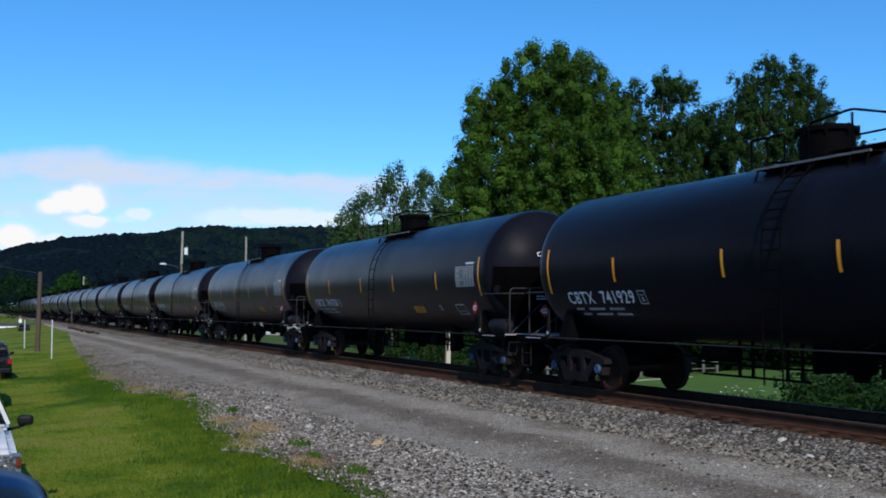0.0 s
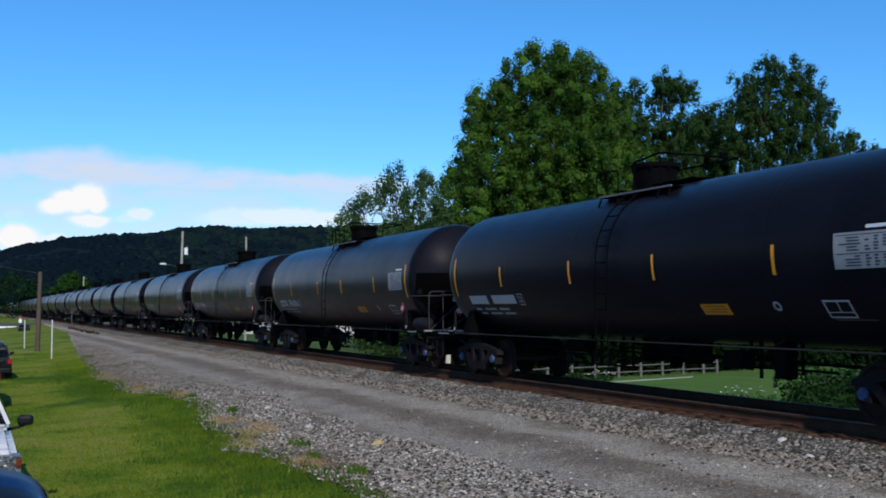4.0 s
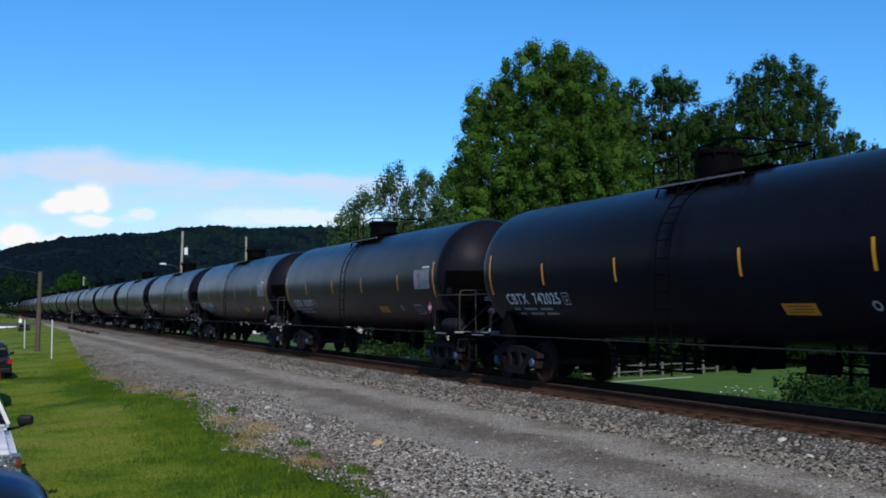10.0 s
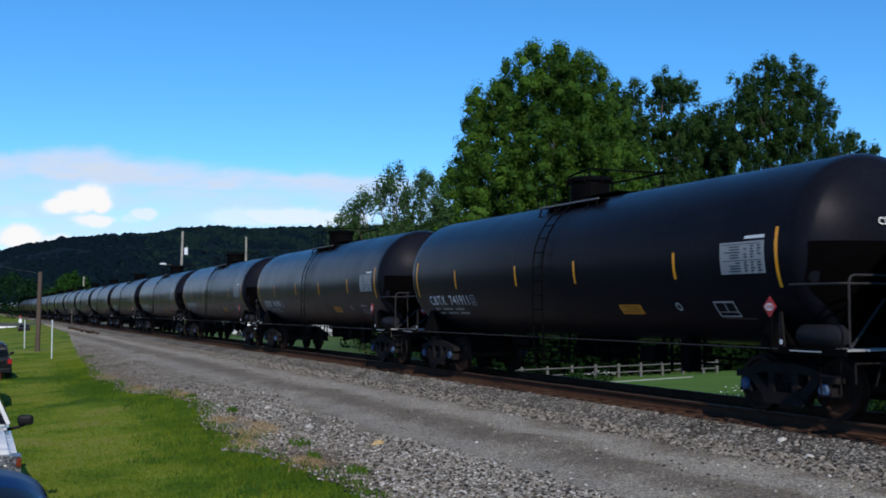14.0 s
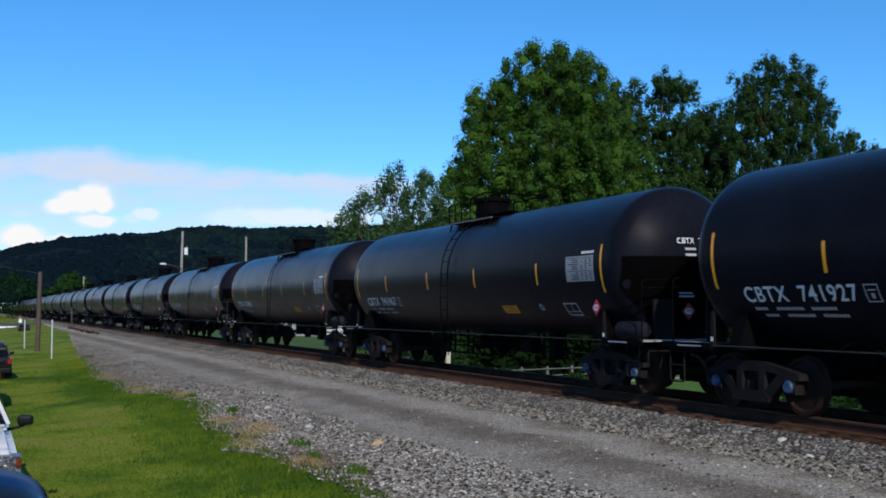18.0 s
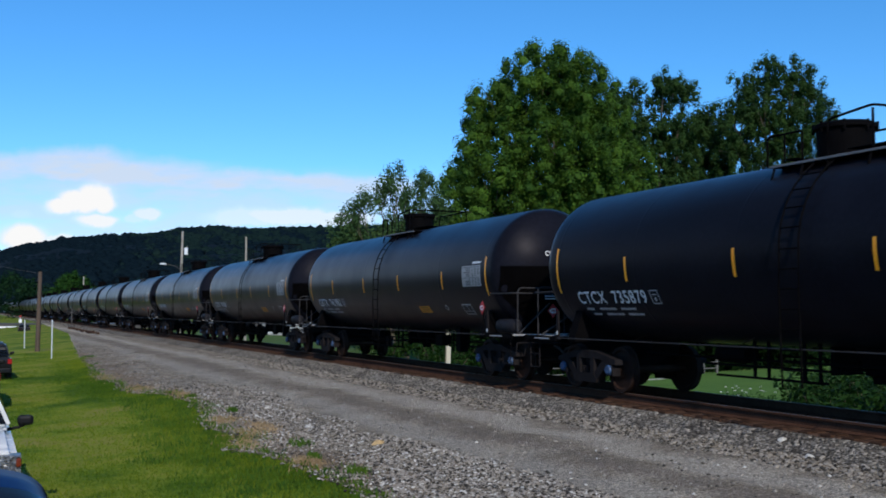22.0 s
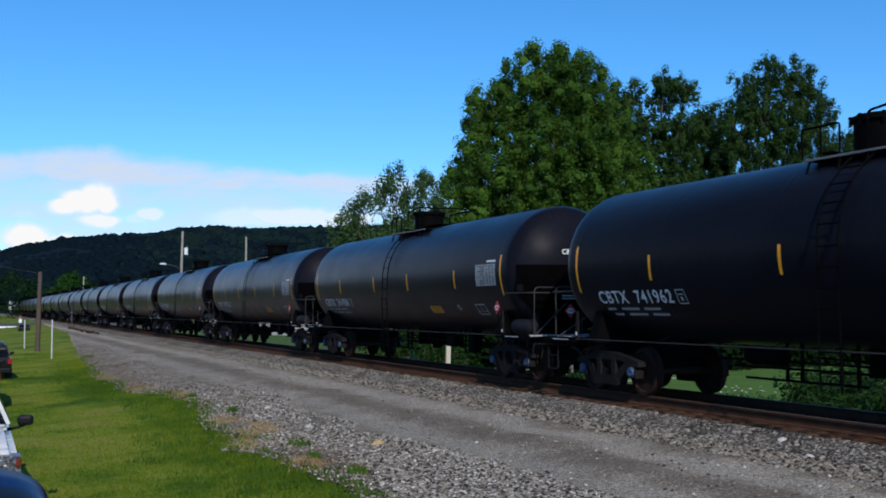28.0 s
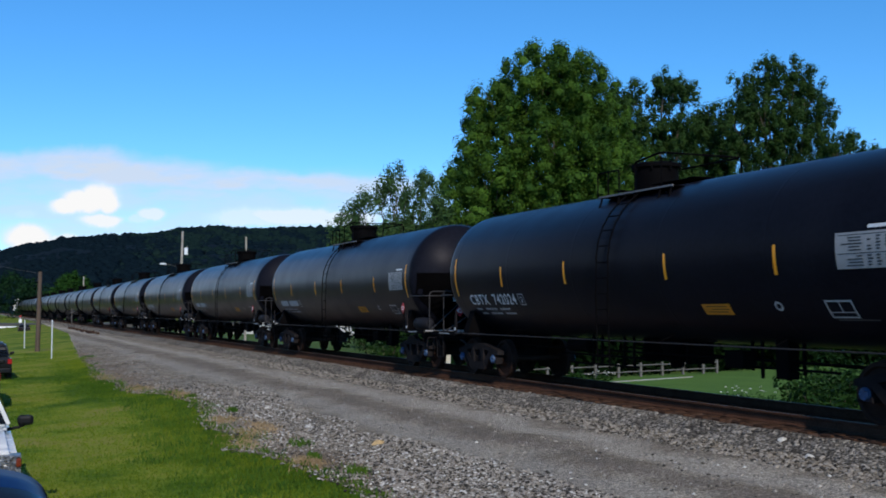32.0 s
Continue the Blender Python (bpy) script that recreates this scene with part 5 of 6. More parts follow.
def hills():
    """Wooded ridge across the valley, seen along bearings from the road."""
    # bearings below -24 are out of view, added to darken the tank reflections
    ridge = [(-75, 80), (-60, 70), (-45, 55), (-30, 48), (-24.5, 63), (-22.2, 74), (-20.9, 82), (-19.0, 89.5), (-17.0, 93.5), (-15.0, 95), (-13.2, 102), (-11.8, 104), (-10.0, 101.5), (-6.5, 102.5), (-4.5, 104.5), (-2.0, 106), (5, 100), (15, 80), (30, 60), (60, 40)]

    def crest(b):
        for (a, h), (c, g) in zip(ridge, ridge[1:]):
            if a <= b <= c:
                k = (b - a) / (c - a)
                k = k * k * (3 - 2 * k)
                return h + (g - h) * k
        return 40
    nb_, nr = 640, 80
    verts, faces = [], []
    for i in range(nb_):
        b = -75 + 120 * i / (nb_ - 1)
        ang = radians(b) - TURN
        for j in range(nr):
            k = j / (nr - 1)
            dist = (650 + 800 * k) / math.cos(radians(b))
            z = -2 + crest(b) * 1.08 * (k ** 0.8)
            x, y = dist * math.sin(ang), dist * math.cos(ang)
            z += 10 * noise.noise((x * 0.006, y * 0.006, 1)) * k * (1 - k) * 2
            z += (3.2 * abs(noise.noise((x * 0.09, y * 0.05, 3))) + 2.5 * noise.noise((x * 0.03, y * 0.03, 5))) * min(1, k * 8)
            verts.append((x, y, z))
    for i in range(nb_ - 1):
        for j in range(nr - 1):
            faces.append((i * nr + j, (i + 1) * nr + j, (i + 1) * nr + j + 1, i * nr + j + 1))
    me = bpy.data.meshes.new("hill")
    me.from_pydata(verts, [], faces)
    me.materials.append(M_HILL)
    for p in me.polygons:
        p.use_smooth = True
    tagged(new("hill", me), "wooded ridge across the valley, coloured for shade and haze", "hill", kind="structure")
    rng = np.random.default_rng(77)
    bm = nb()
    bmesh.ops.create_icosphere(bm, subdivisions=1, radius=1)
    bm.verts.ensure_lookup_table()
    ball = np.array([v.co[:] for v in bm.verts])
    tris = np.array([[v.index for v in f_.verts] for f_ in bm.faces])
    bm.free()
    shapes = []
    for i in range(12):
        bulge = np.array([noise.noise(Vector(q) * 1.7 + Vector((i * 9.1, 0, 0))) for q in ball])
        shapes.append(ball * (1 + 0.25 * bulge)[:, None])
    stands = {"dark": ([], []), "green": ([], [])}
    for i in range(15000):
        b = -26 + 26 * rng.random()
        ang = radians(b) - TURN
        k = 0.03 + 0.97 * rng.random() ** 0.75
        dist = (650 + 800 * k) / math.cos(radians(b))
        r = 1.9 + 2.6 * rng.random() ** 1.5 + 3.2 * rng.random() ** 7
        # crowns further right more often take the sunlit colour
        sunlit = min(1.0, max(0.0, (b + 17.0) / 4.0)) * (0.35 + 0.65 * k)
        patch = 0.5 + 0.9 * noise.noise((b * 0.8, k * 7, 2))
        kind = "green" if sunlit * patch * 1.7 > rng.random() else "dark"
        V, F = stands[kind]
        v = shapes[i % 12] * (r, r, r * (0.6 + 0.3 * rng.random()))
        F.append(tris + len(ball) * len(V))
        V.append(v + (dist * math.sin(ang), dist * math.cos(ang), -2 + crest(b) * 1.08 * k ** 0.8 + r * 0.2))
    for kind, leaf, label in (("dark", M_LEAF_RIDGE_SHADED, "ridge tree crowns, coloured dark and bluish for shade and haze"), ("green", M_LEAF_RIDGE_SUNLIT, "ridge tree crowns, coloured greener for the sunlit part")):
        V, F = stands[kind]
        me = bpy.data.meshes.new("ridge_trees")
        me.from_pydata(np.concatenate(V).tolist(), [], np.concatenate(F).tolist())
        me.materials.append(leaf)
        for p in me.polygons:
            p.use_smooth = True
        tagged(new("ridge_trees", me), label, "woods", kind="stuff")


hills()


def cloud_sheet():
    """Drifting clouds on a far sheet; one unit of its own frame is a thousandth of its distance."""
    dist = 4200.0
    m = bpy.data.materials.new("cloud")
    m.use_nodes = True
    t = m.node_tree
    t.nodes.remove(t.nodes["Principled BSDF"])
    co = t.nodes.new("ShaderNodeTexCoord")
    n1 = t.nodes.new("ShaderNodeTexNoise")
    n1.inputs["Scale"].default_value = 0.035
    n1.inputs["Detail"].default_value = 7
    n1.inputs["Roughness"].default_value = 0.55
    t.links.new(co.outputs["Object"], n1.inputs["Vector"])
    sub = t.nodes.new("ShaderNodeVectorMath")
    sub.operation = "SUBTRACT"
    sub.inputs[1].default_value = (0.5, 0.5, 0.5)
    t.links.new(n1.outputs["Color"], sub.inputs[0])
    sc = t.nodes.new("ShaderNodeVectorMath")
    sc.operation = "SCALE"
    sc.inputs["Scale"].default_value = 14.0
    t.links.new(sub.outputs[0], sc.inputs[0])
    warp = t.nodes.new("ShaderNodeVectorMath")
    t.links.new(co.outputs["Object"], warp.inputs[0])
    t.links.new(sc.outputs[0], warp.inputs[1])
    # centre, half sizes, thickness, softness: bright heaps and thin grey veils
    heaps = [(-357, 38, 22, 8, 1.0), (-343, 43, 24, 12, 1.0), (-330, 48, 20, 13, 1.0), (-322, 44, 12, 12, 1.0), (-327, 26, 22, 7, 0.95), (-281, 31, 14, 7, 0.8), (-292, 27, 12, 5, 0.6), (-394, 10, 24, 13, 1.0), (-366, 7, 24, 5, 0.85), (-397, 30, 9, 4, 0.35), (-190, 27, 40, 9, 0.7), (-150, 29, 50, 9, 0.8), (-108, 27, 40, 8, 0.8)]
    veils = [(-425, 72, 60, 14, 0.9), (-352, 76, 62, 15, 0.95), (-290, 68, 70, 14, 0.9), (-225, 62, 80, 11, 0.9), (-150, 60, 80, 9, 0.85), (-80, 58, 60, 9, 0.8), (-250, 49, 50, 8, 0.75), (-175, 45, 70, 7, 0.55), (-385, 58, 40, 7, 0.6), (-300, 52, 40, 7, 0.6), (-420, 46, 40, 5, 0.4), (-330, 36, 190, 36, 0.62), (-140, 34, 170, 30, 0.62)]

    def field(rows, soft, vec):
        out = None
        for cx, cy, rx, ry, amount in rows:
            a = t.nodes.new("ShaderNodeVectorMath")
            a.operation = "MULTIPLY_ADD"
            a.inputs[1].default_value = (1 / rx, 1 / ry, 0)
            a.inputs[2].default_value = (-cx / rx, -cy / ry, 0)
            t.links.new(vec, a.inputs[0])
            ln = t.nodes.new("ShaderNodeVectorMath")
            ln.operation = "LENGTH"
            t.links.new(a.outputs[0], ln.inputs[0])
            mr = t.nodes.new("ShaderNodeMapRange")
            mr.interpolation_type = "SMOOTHSTEP"
            mr.inputs["From Min"].default_value = 1 + soft
            mr.inputs["From Max"].default_value = 1 - soft
            mr.inputs["To Max"].default_value = amount
            t.links.new(ln.outputs["Value"], mr.inputs["Value"])
            if out is None:
                out = mr.outputs[0]
            else:
                mx = t.nodes.new("ShaderNodeMath")
                mx.operation = "MAXIMUM"
                t.links.new(out, mx.inputs[0])
                t.links.new(mr.outputs[0], mx.inputs[1])
                out = mx.outputs[0]
        return out
    heap = field(heaps, 0.38, warp.outputs[0])
    veil = field(veils, 0.5, warp.outputs[0])
    tex = t.nodes.new("ShaderNodeTexNoise")
    tex.inputs["Scale"].default_value = 0.03
    tex.inputs["Detail"].default_value = 6
    streak = t.nodes.new("ShaderNodeVectorMath")
    streak.operation = "MULTIPLY"
    streak.inputs[1].default_value = (0.45, 1.7, 1)
    t.links.new(co.outputs["Object"], streak.inputs[0])
    t.links.new(streak.outputs[0], tex.inputs["Vector"])
    thin = t.nodes.new("ShaderNodeMapRange")
    thin.inputs["From Min"].default_value = 0.3
    thin.inputs["From Max"].default_value = 0.55
    thin.inputs["To Min"].default_value = 0.45
    t.links.new(tex.outputs["Fac"], thin.inputs["Value"])
    wisp = t.nodes.new("ShaderNodeMath")
    wisp.operation = "MULTIPLY"
    t.links.new(veil, wisp.inputs[0])
    t.links.new(thin.outputs[0], wisp.inputs[1])
    veil = wisp.outputs[0]
    mx = t.nodes.new("ShaderNodeMath")
    mx.operation = "MAXIMUM"
    t.links.new(heap, mx.inputs[0])
    t.links.new(veil, mx.inputs[1])
    # unseen glowing cloud left of the view, added to whiten the tank reflections
    place = t.nodes.new("ShaderNodeSeparateXYZ")
    t.links.new(co.outputs["Object"], place.inputs[0])
    unseen_bank = t.nodes.new("ShaderNodeTexNoise")
    unseen_bank.inputs["Scale"].default_value = 0.0075
    unseen_bank.inputs["Detail"].default_value = 6
    t.links.new(streak.outputs[0], unseen_bank.inputs["Vector"])
    last = None
    for src, lo, hi, amount in ((place.outputs["X"], -440, -580, 1.0), (place.outputs["Y"], 520, 260, 1.0), (unseen_bank.outputs["Fac"], 0.36, 0.54, 0.92)):
        mr = t.nodes.new("ShaderNodeMapRange")
        mr.interpolation_type = "SMOOTHSTEP"
        mr.inputs["From Min"].default_value = lo
        mr.inputs["From Max"].default_value = hi
        mr.inputs["To Max"].default_value = amount
        t.links.new(src, mr.inputs["Value"])
        if last is None:
            last = mr.outputs[0]
        else:
            ml = t.nodes.new("ShaderNodeMath")
            ml.operation = "MULTIPLY"
            t.links.new(last, ml.inputs[0])
            t.links.new(mr.outputs[0], ml.inputs[1])
            last = ml.outputs[0]
    both = t.nodes.new("ShaderNodeMath")
    both.operation = "MAXIMUM"
    t.links.new(mx.outputs[0], both.inputs[0])
    t.links.new(last, both.inputs[1])
    mx = both
    col = t.nodes.new("ShaderNodeMix")
    col.data_type = "RGBA"
    col.inputs["A"].default_value = (0.68, 0.765, 0.9, 1)
    col.inputs["B"].default_value = (1.0, 1.0, 1.0, 1)
    full = t.nodes.new("ShaderNodeMath")
    full.operation = "POWER"
    full.inputs[1].default_value = 1.7
    t.links.new(heap, full.inputs[0])
    t.links.new(full.outputs[0], col.inputs["Factor"])
    em = t.nodes.new("ShaderNodeEmission")
    em.inputs["Strength"].default_value = 0.95
    t.links.new(col.outputs["Result"], em.inputs["Color"])
    tp = t.nodes.new("ShaderNodeBsdfTransparent")
    mix = t.nodes.new("ShaderNodeMixShader")
    t.links.new(mx.outputs[0], mix.inputs[0])
    t.links.new(tp.outputs[0], mix.inputs[1])
    t.links.new(em.outputs[0], mix.inputs[2])
    t.links.new(mix.outputs[0], t.nodes["Material Output"].inputs["Surface"])
    me = bpy.data.meshes.new("clouds")
    me.from_pydata([(-2600, -60, 0), (60, -60, 0), (60, 540, 0), (-2600, 540, 0)], [], [(0, 1, 2, 3)])
    me.materials.append(m)
    ob = tagged(new("clouds", me), "white heaped clouds and thin grey veils", "clouds", kind="structure")
    ob.scale = (dist / 1000, dist / 1000, 1)
    return ob


CLOUD_RIGHT = Vector((math.cos(TURN), math.sin(TURN), 0))
CLOUD_AHEAD = Vector((-math.sin(TURN), math.cos(TURN), 0))
clouds = cloud_sheet()
clouds.visible_shadow = False


def cloud_pose(t):
    p = CLOUD_AHEAD * 4200 + CLOUD_RIGHT * (4200 * 0.00038 * t) + Vector((0, 0, 240))
    return Matrix.Translation(p) @ Matrix.Rotation(TURN, 4, "Z") @ Matrix.Rotation(radians(90), 4, "X")


# ---- poles, posts and the crossing ----
def utility_pole(label, x, y, top, r, material, lean=0.0):
    g = ground_z(x, y)
    t = thing("utility_pole", label, "pole", pose(x, y, g, 0, lean, 0))
    bm = nb()
    rod(bm, (0, 0, -0.3), (0, 0, top - g), r, 12, r * 0.75)
    part("shaft", bm, material, t, smooth=40)
    return t, top - g


p1, h1 = utility_pole("weathered wooden utility pole with a street lamp and transformer", 16.55, 96.4, 8.5, 0.13, M_POLE, 1.2)
bm = nb()
tube(bm, [(0, -0.1, h1 - 3.45), (-0.5, -0.1, h1 - 3.1), (-1.1, -0.1, h1 - 2.95), (-1.5, -0.1, h1 - 2.91)], 0.03, 6)
arm = part("lamp_arm", bm, M_STEEL, p1, "curved grey lamp arm")
bm = nb()
bmesh.ops.create_uvsphere(bm, u_segments=12, v_segments=8, radius=1, matrix=Matrix.Translation((-1.6, -0.1, h1 - 2.93)) @ Matrix.Diagonal((0.32, 0.14, 0.09, 1)))
part("lamp_head", bm, M_LAMP, arm, "pale street lamp head", smooth=True)
bm = nb()
spin(bm, [(h1 - 2.05, 0.0), (h1 - 2.05, 0.16), (h1 - 1.5, 0.16), (h1 - 1.45, 0.14), (h1 - 1.45, 0.0)], "z", 14)
rod(bm, (0.06, 0, h1 - 1.45), (0.06, 0, h1 - 1.3), 0.03, 6)
bmesh.ops.translate(bm, vec=(0.33, -0.1, 0), verts=bm.verts)
part("transformer", bm, M_LAMP, p1, "pale grey transformer can", smooth=40)
bm = nb()
box(bm, 0.1, 0.3, -0.14, -0.06, h1 - 1.7, h1 - 1.6)
part("bracket", bm, M_STEEL, p1)
utility_pole("thin weathered wooden utility pole beyond the train", 25.3, 109.0, 9.0, 0.13, M_POLE)
utility_pole("distant wooden utility pole beyond the train", 18.6, 210.0, 7.7, 0.16, M_POLE)
p3, h3 = utility_pole("bare reddish wooden pole standing in the grass", 3.57, 69.1, 3.9, 0.15, M_POLERED, 0.9)
cable = thing("overhead_cable", "thin grey overhead cable", "cable")
bm = nb()
tube(bm, [(3.6, 69.1, 3.8), (1.0, 68.0, 4.2), (-4.0, 66.0, 5.2), (-12.0, 62.0, 7.2)], 0.008, 5)
part("wire", bm, M_WIRE, cable)


def marker_post(label, x, y, h, r):
    g = ground_z(x, y)
    t = thing("marker_post", label, "post", pose(x, y, g))
    bm = nb()
    rod(bm, (0, 0, -0.1), (0, 0, h), r, 10)
    part("shaft", bm, M_POST, t, smooth=40)
    bm = nb()
    bmesh.ops.create_uvsphere(bm, u_segments=10, v_segments=6, radius=r * 1.08, matrix=Matrix.Translation((0, 0, h)))
    part("cap", bm, M_WHITEPAINT, t, smooth=True)


marker_post("slim white marker post in the grass", 3.66, 57.8, 1.95, 0.034)
marker_post("slim white marker post in the grass", 3.13, 76.2, 1.8, 0.036)

sign = thing("mile_post", "white concrete mile post with black figures", "post", pose(15.5, 35.5, ground_z(15.5, 35.5), 0, 1.6, 0))
bm = nb()
box(bm, -0.085, 0.085, -0.06, 0.06, -0.1, 1.55, 0.02)
part("shaft", bm, M_CREAM, sign)
bm = nb()
for z in (1.18, 1.32):
    box(bm, -0.05, 0.05, -0.066, -0.062, z, z + 0.07)
part("figures", bm, M_PRINT, sign, "black painted marks")

bm = nb()
prism(bm, [(-70, 168), (60, 168), (60, 186), (-70, 186)], "z", -1.2, -0.47)
ob = new("cross_street", bpy.data.meshes.new("cross_street"))
bm.to_mesh(ob.data)
bm.free()
ob.data.materials.append(M_ASPHALT)
tagged(ob, "grey asphalt street crossing the railway", "street", kind="structure")

sig = thing("crossing_signal", "grey level-crossing signal mast with lamps", "crossing signal", pose(10.3, 130.0, -0.5))
bm = nb()
rod(bm, (0, 0, 0), (0, 0, 2.3), 0.07, 10)
box(bm, -0.35, 0.35, -0.25, 0.25, 0, 0.35, 0.02)
part("mast", bm, M_STEEL, sig)
bm = nb()
box(bm, -0.5, 0.5, -0.05, 0.05, 1.75, 1.85)
part("crossarm", bm, M_STEEL, sig)
for x in (-0.42, 0.42):
    bm = nb()
    rod(bm, (x, -0.12, 1.8), (x, 0.05, 1.8), 0.22, 14)
    lamp = part("lamp", bm, M_PLASTIC, sig, "black round signal lamp")
    bm = nb()
    rod(bm, (x, -0.14, 1.8), (x, -0.121, 1.8), 0.12, 12)
    part("lens", bm, M_PLASTIC, lamp)

pile = thing("timber_pile", "old dark timber sleepers lying beside the track", "timber")
prng = random.Random(9)
for i in range(14):
    bm = nb()
    box(bm, -0.12, 0.12, -1.3, 1.3, 0, 0.18, 0.01)
    ob = part("sleeper", bm, M_TIE, pile)
    ob.matrix_basis = pose(9.9 + prng.uniform(-0.35, 0.35), 98 + i * 2.2, -0.5, 0, 0, prng.uniform(-8, 8))

red = thing("warning_sign", "red and white warning sign on a post", "sign", pose(7.3, 195.0, -0.9))
bm = nb()
rod(bm, (0, 0, -0.1), (0, 0, 1.2), 0.05, 8)
box(bm, -0.25, 0.25, -0.04, 0.04, 0.2, 0.9, 0.02)
part("post", bm, M_WHITEPAINT, red)
bm = nb()
prism(bm, [(0.18 * math.cos(k * 0.785 + 0.39), 1.4 + 0.2 * math.sin(k * 0.785 + 0.39)) for k in range(8)], "y", -0.05, -0.02)
part("sign_face", bm, M_RED, red, "red sign face")

house = thing("house", "white house with a grey roof beyond the train", "house", pose(40.2, 132.5, -1.6, 0, 0, 20))
bm = nb()
prism(bm, [(-5, 0), (5, 0), (5, 3.0), (0, 5.4), (-5, 3.0)], "y", -6, 6)
part("wall", bm, M_SIDING, house)
for s in (-1, 1):
    bm = nb()
    prism(bm, [(0, 5.45), (s * 5.6, 2.75), (s * 5.6, 2.95), (0, 5.65)], "y", -6.4, 6.4)
    part("roof", bm, M_ROOF, house)
for x in (-2.6, 2.2):
    bm = nb()
    box(bm, x - 0.5, x + 0.5, -6.05, -6.0, 0.9, 2.2)
    part("window", bm, M_GLASS, house, "dark window pane")


# ---- parked vehicles ----
def vehicle(name, label, category, m, paint, kind, taper=0.17, round_edge=0.05, mirrors=True):
    """A parked car or pickup that faces -y in its own frame, ground at 0."""
    t = thing(name, label, category, m)
    if kind == "pickup":
        low = [(-2.75, 0.45), (-2.8, 0.62), (-2.78, 1.05), (-2.6, 1.17), (-1.3, 1.22), (2.75, 1.2), (2.8, 0.9), (2.8, 0.55), (2.6, 0.42), (-2.4, 0.38)]
        cab = [(-1.35, 1.2), (-0.62, 1.82), (-0.35, 1.88), (0.85, 1.88), (1.05, 1.75), (1.15, 1.2)]
        w, wy, wr = 0.98, (-1.75, 1.75), 0.39
    elif kind == "suv":
        low = [(-2.3, 0.4), (-2.36, 0.65), (-2.3, 0.95), (-1.2, 1.08), (2.25, 1.1), (2.3, 0.6), (2.2, 0.36), (-2.1, 0.34)]
        cab = [(-1.3, 1.08), (-0.5, 1.66), (-0.2, 1.72), (1.85, 1.72), (2.1, 1.62), (2.22, 1.1)]
        w, wy, wr = 0.92, (-1.4, 1.4), 0.36
    else:
        low = [(-2.3, 0.35), (-2.36, 0.55), (-2.25, 0.78), (-1.1, 0.95), (1.6, 0.98), (2.3, 0.92), (2.36, 0.55), (2.25, 0.32), (-2.1, 0.28)]
        cab = [(-1.15, 0.95), (0.0, 1.4), (0.35, 1.45), (0.95, 1.42), (1.75, 0.98)]
        w, wy, wr = 0.88, (-1.4, 1.4), 0.33
    bm = nb()
    prism(bm, low, "x", -w, w)
    bmesh.ops.bevel(bm, geom=[e for e in bm.edges], offset=0.12 if kind == "pickup" else 0.09, segments=4, affect="EDGES", clamp_overlap=True)
    if kind == "pickup":
        # the wings lean in towards the bonnet
        for v in bm.verts:
            v.co.x *= 1 - 0.09 * min(1.0, max(0.0, (v.co.z - 0.85) / 0.35))
    part("body", bm, paint, t, smooth=40)
    top = max(z for _, z in cab)
    base = min(z for _, z in cab)
    domed = round_edge > 0.12
    if domed:
        # a smoothly arched cabin, with its glass lying in the same curve
        def arch(y, f, out=0.0):
            z = base
            for (a, za), (b, zb) in zip(cab, cab[1:]):
                if a <= y <= b:
                    z = za + (zb - za) * math.sin((y - a) / (b - a) * 1.1) / math.sin(1.1) if zb > za and za == base else za + (zb - za) * (y - a) / (b - a)
            c, q = math.cos(f), math.sin(f)
            return Vector((math.copysign(abs(c) ** 0.7, c) * ((w - 0.03) * (0.86 + 0.14 * (top - z) / (top - base)) + out), y, base - 0.02 + (z - base + 0.02 + out) * max(0.0, q) ** 0.7))

        def shell(y0, y1, f0, f1, ny, nf, out=0.0):
            bm = nb()
            g = [[bm.verts.new(arch(y0 + (y1 - y0) * i / ny, radians(f0 + (f1 - f0) * j / nf), out)) for j in range(nf + 1)] for i in range(ny + 1)]
            for i in range(ny):
                for j in range(nf):
                    bm.faces.new((g[i][j], g[i][j + 1], g[i + 1][j + 1], g[i + 1][j]))
            bmesh.ops.recalc_face_normals(bm, faces=bm.faces)
            return bm
        y0, y1 = cab[0][0], cab[-1][0]
        part("cab", shell(y0 + 0.01, y1 - 0.01, 0, 180, 40, 32), paint, t, smooth=60)
        part("windscreen", shell(y0 + 0.12, cab[1][0] - 0.01, 27, 153, 16, 18, 0.008), M_GLASS, t, "dark windscreen", smooth=60)
        part("rear_window", shell(cab[-2][0] + 0.15, y1 - 0.15, 42, 138, 8, 14, 0.008), M_GLASS, t, "dark rear window", smooth=60)
        for a, b in ((-0.55, 0.22), (0.3, 0.95)):
            part("side_window", shell(a, b, 10, 32, 6, 5, 0.008), M_GLASS, t, "dark side window", smooth=60)
            part("side_window", shell(a, b, 148, 170, 6, 5, 0.008), M_GLASS, t, "dark side window", smooth=60)
    else:
        bm = nb()
        prism(bm, cab, "x", -w + 0.06, w - 0.06)
        for v in bm.verts:
            v.co.x *= 1 - taper * (v.co.z - base) / (top - base)
        bmesh.ops.bevel(bm, geom=[e for e in bm.edges], offset=round_edge, segments=5, affect="EDGES", clamp_overlap=True)
        part("cab", bm, paint, t, smooth=40)
    # glass: windscreen, rear and side panes set just proud of the cab
    def slope(y0, z0, y1, z1, out):
        bm = nb()
        rows = []
        for k in (0.1, 0.88 if round_edge < 0.1 else 0.6):
            y, z = y0 + (y1 - y0) * k, z0 + (z1 - z0) * k
            half = (w - 0.06) * (1 - taper * (z - base) / (top - base)) - 0.055
            rows.append([bm.verts.new((-half, y + out, z + 0.012)), bm.verts.new((half, y + out, z + 0.012))])
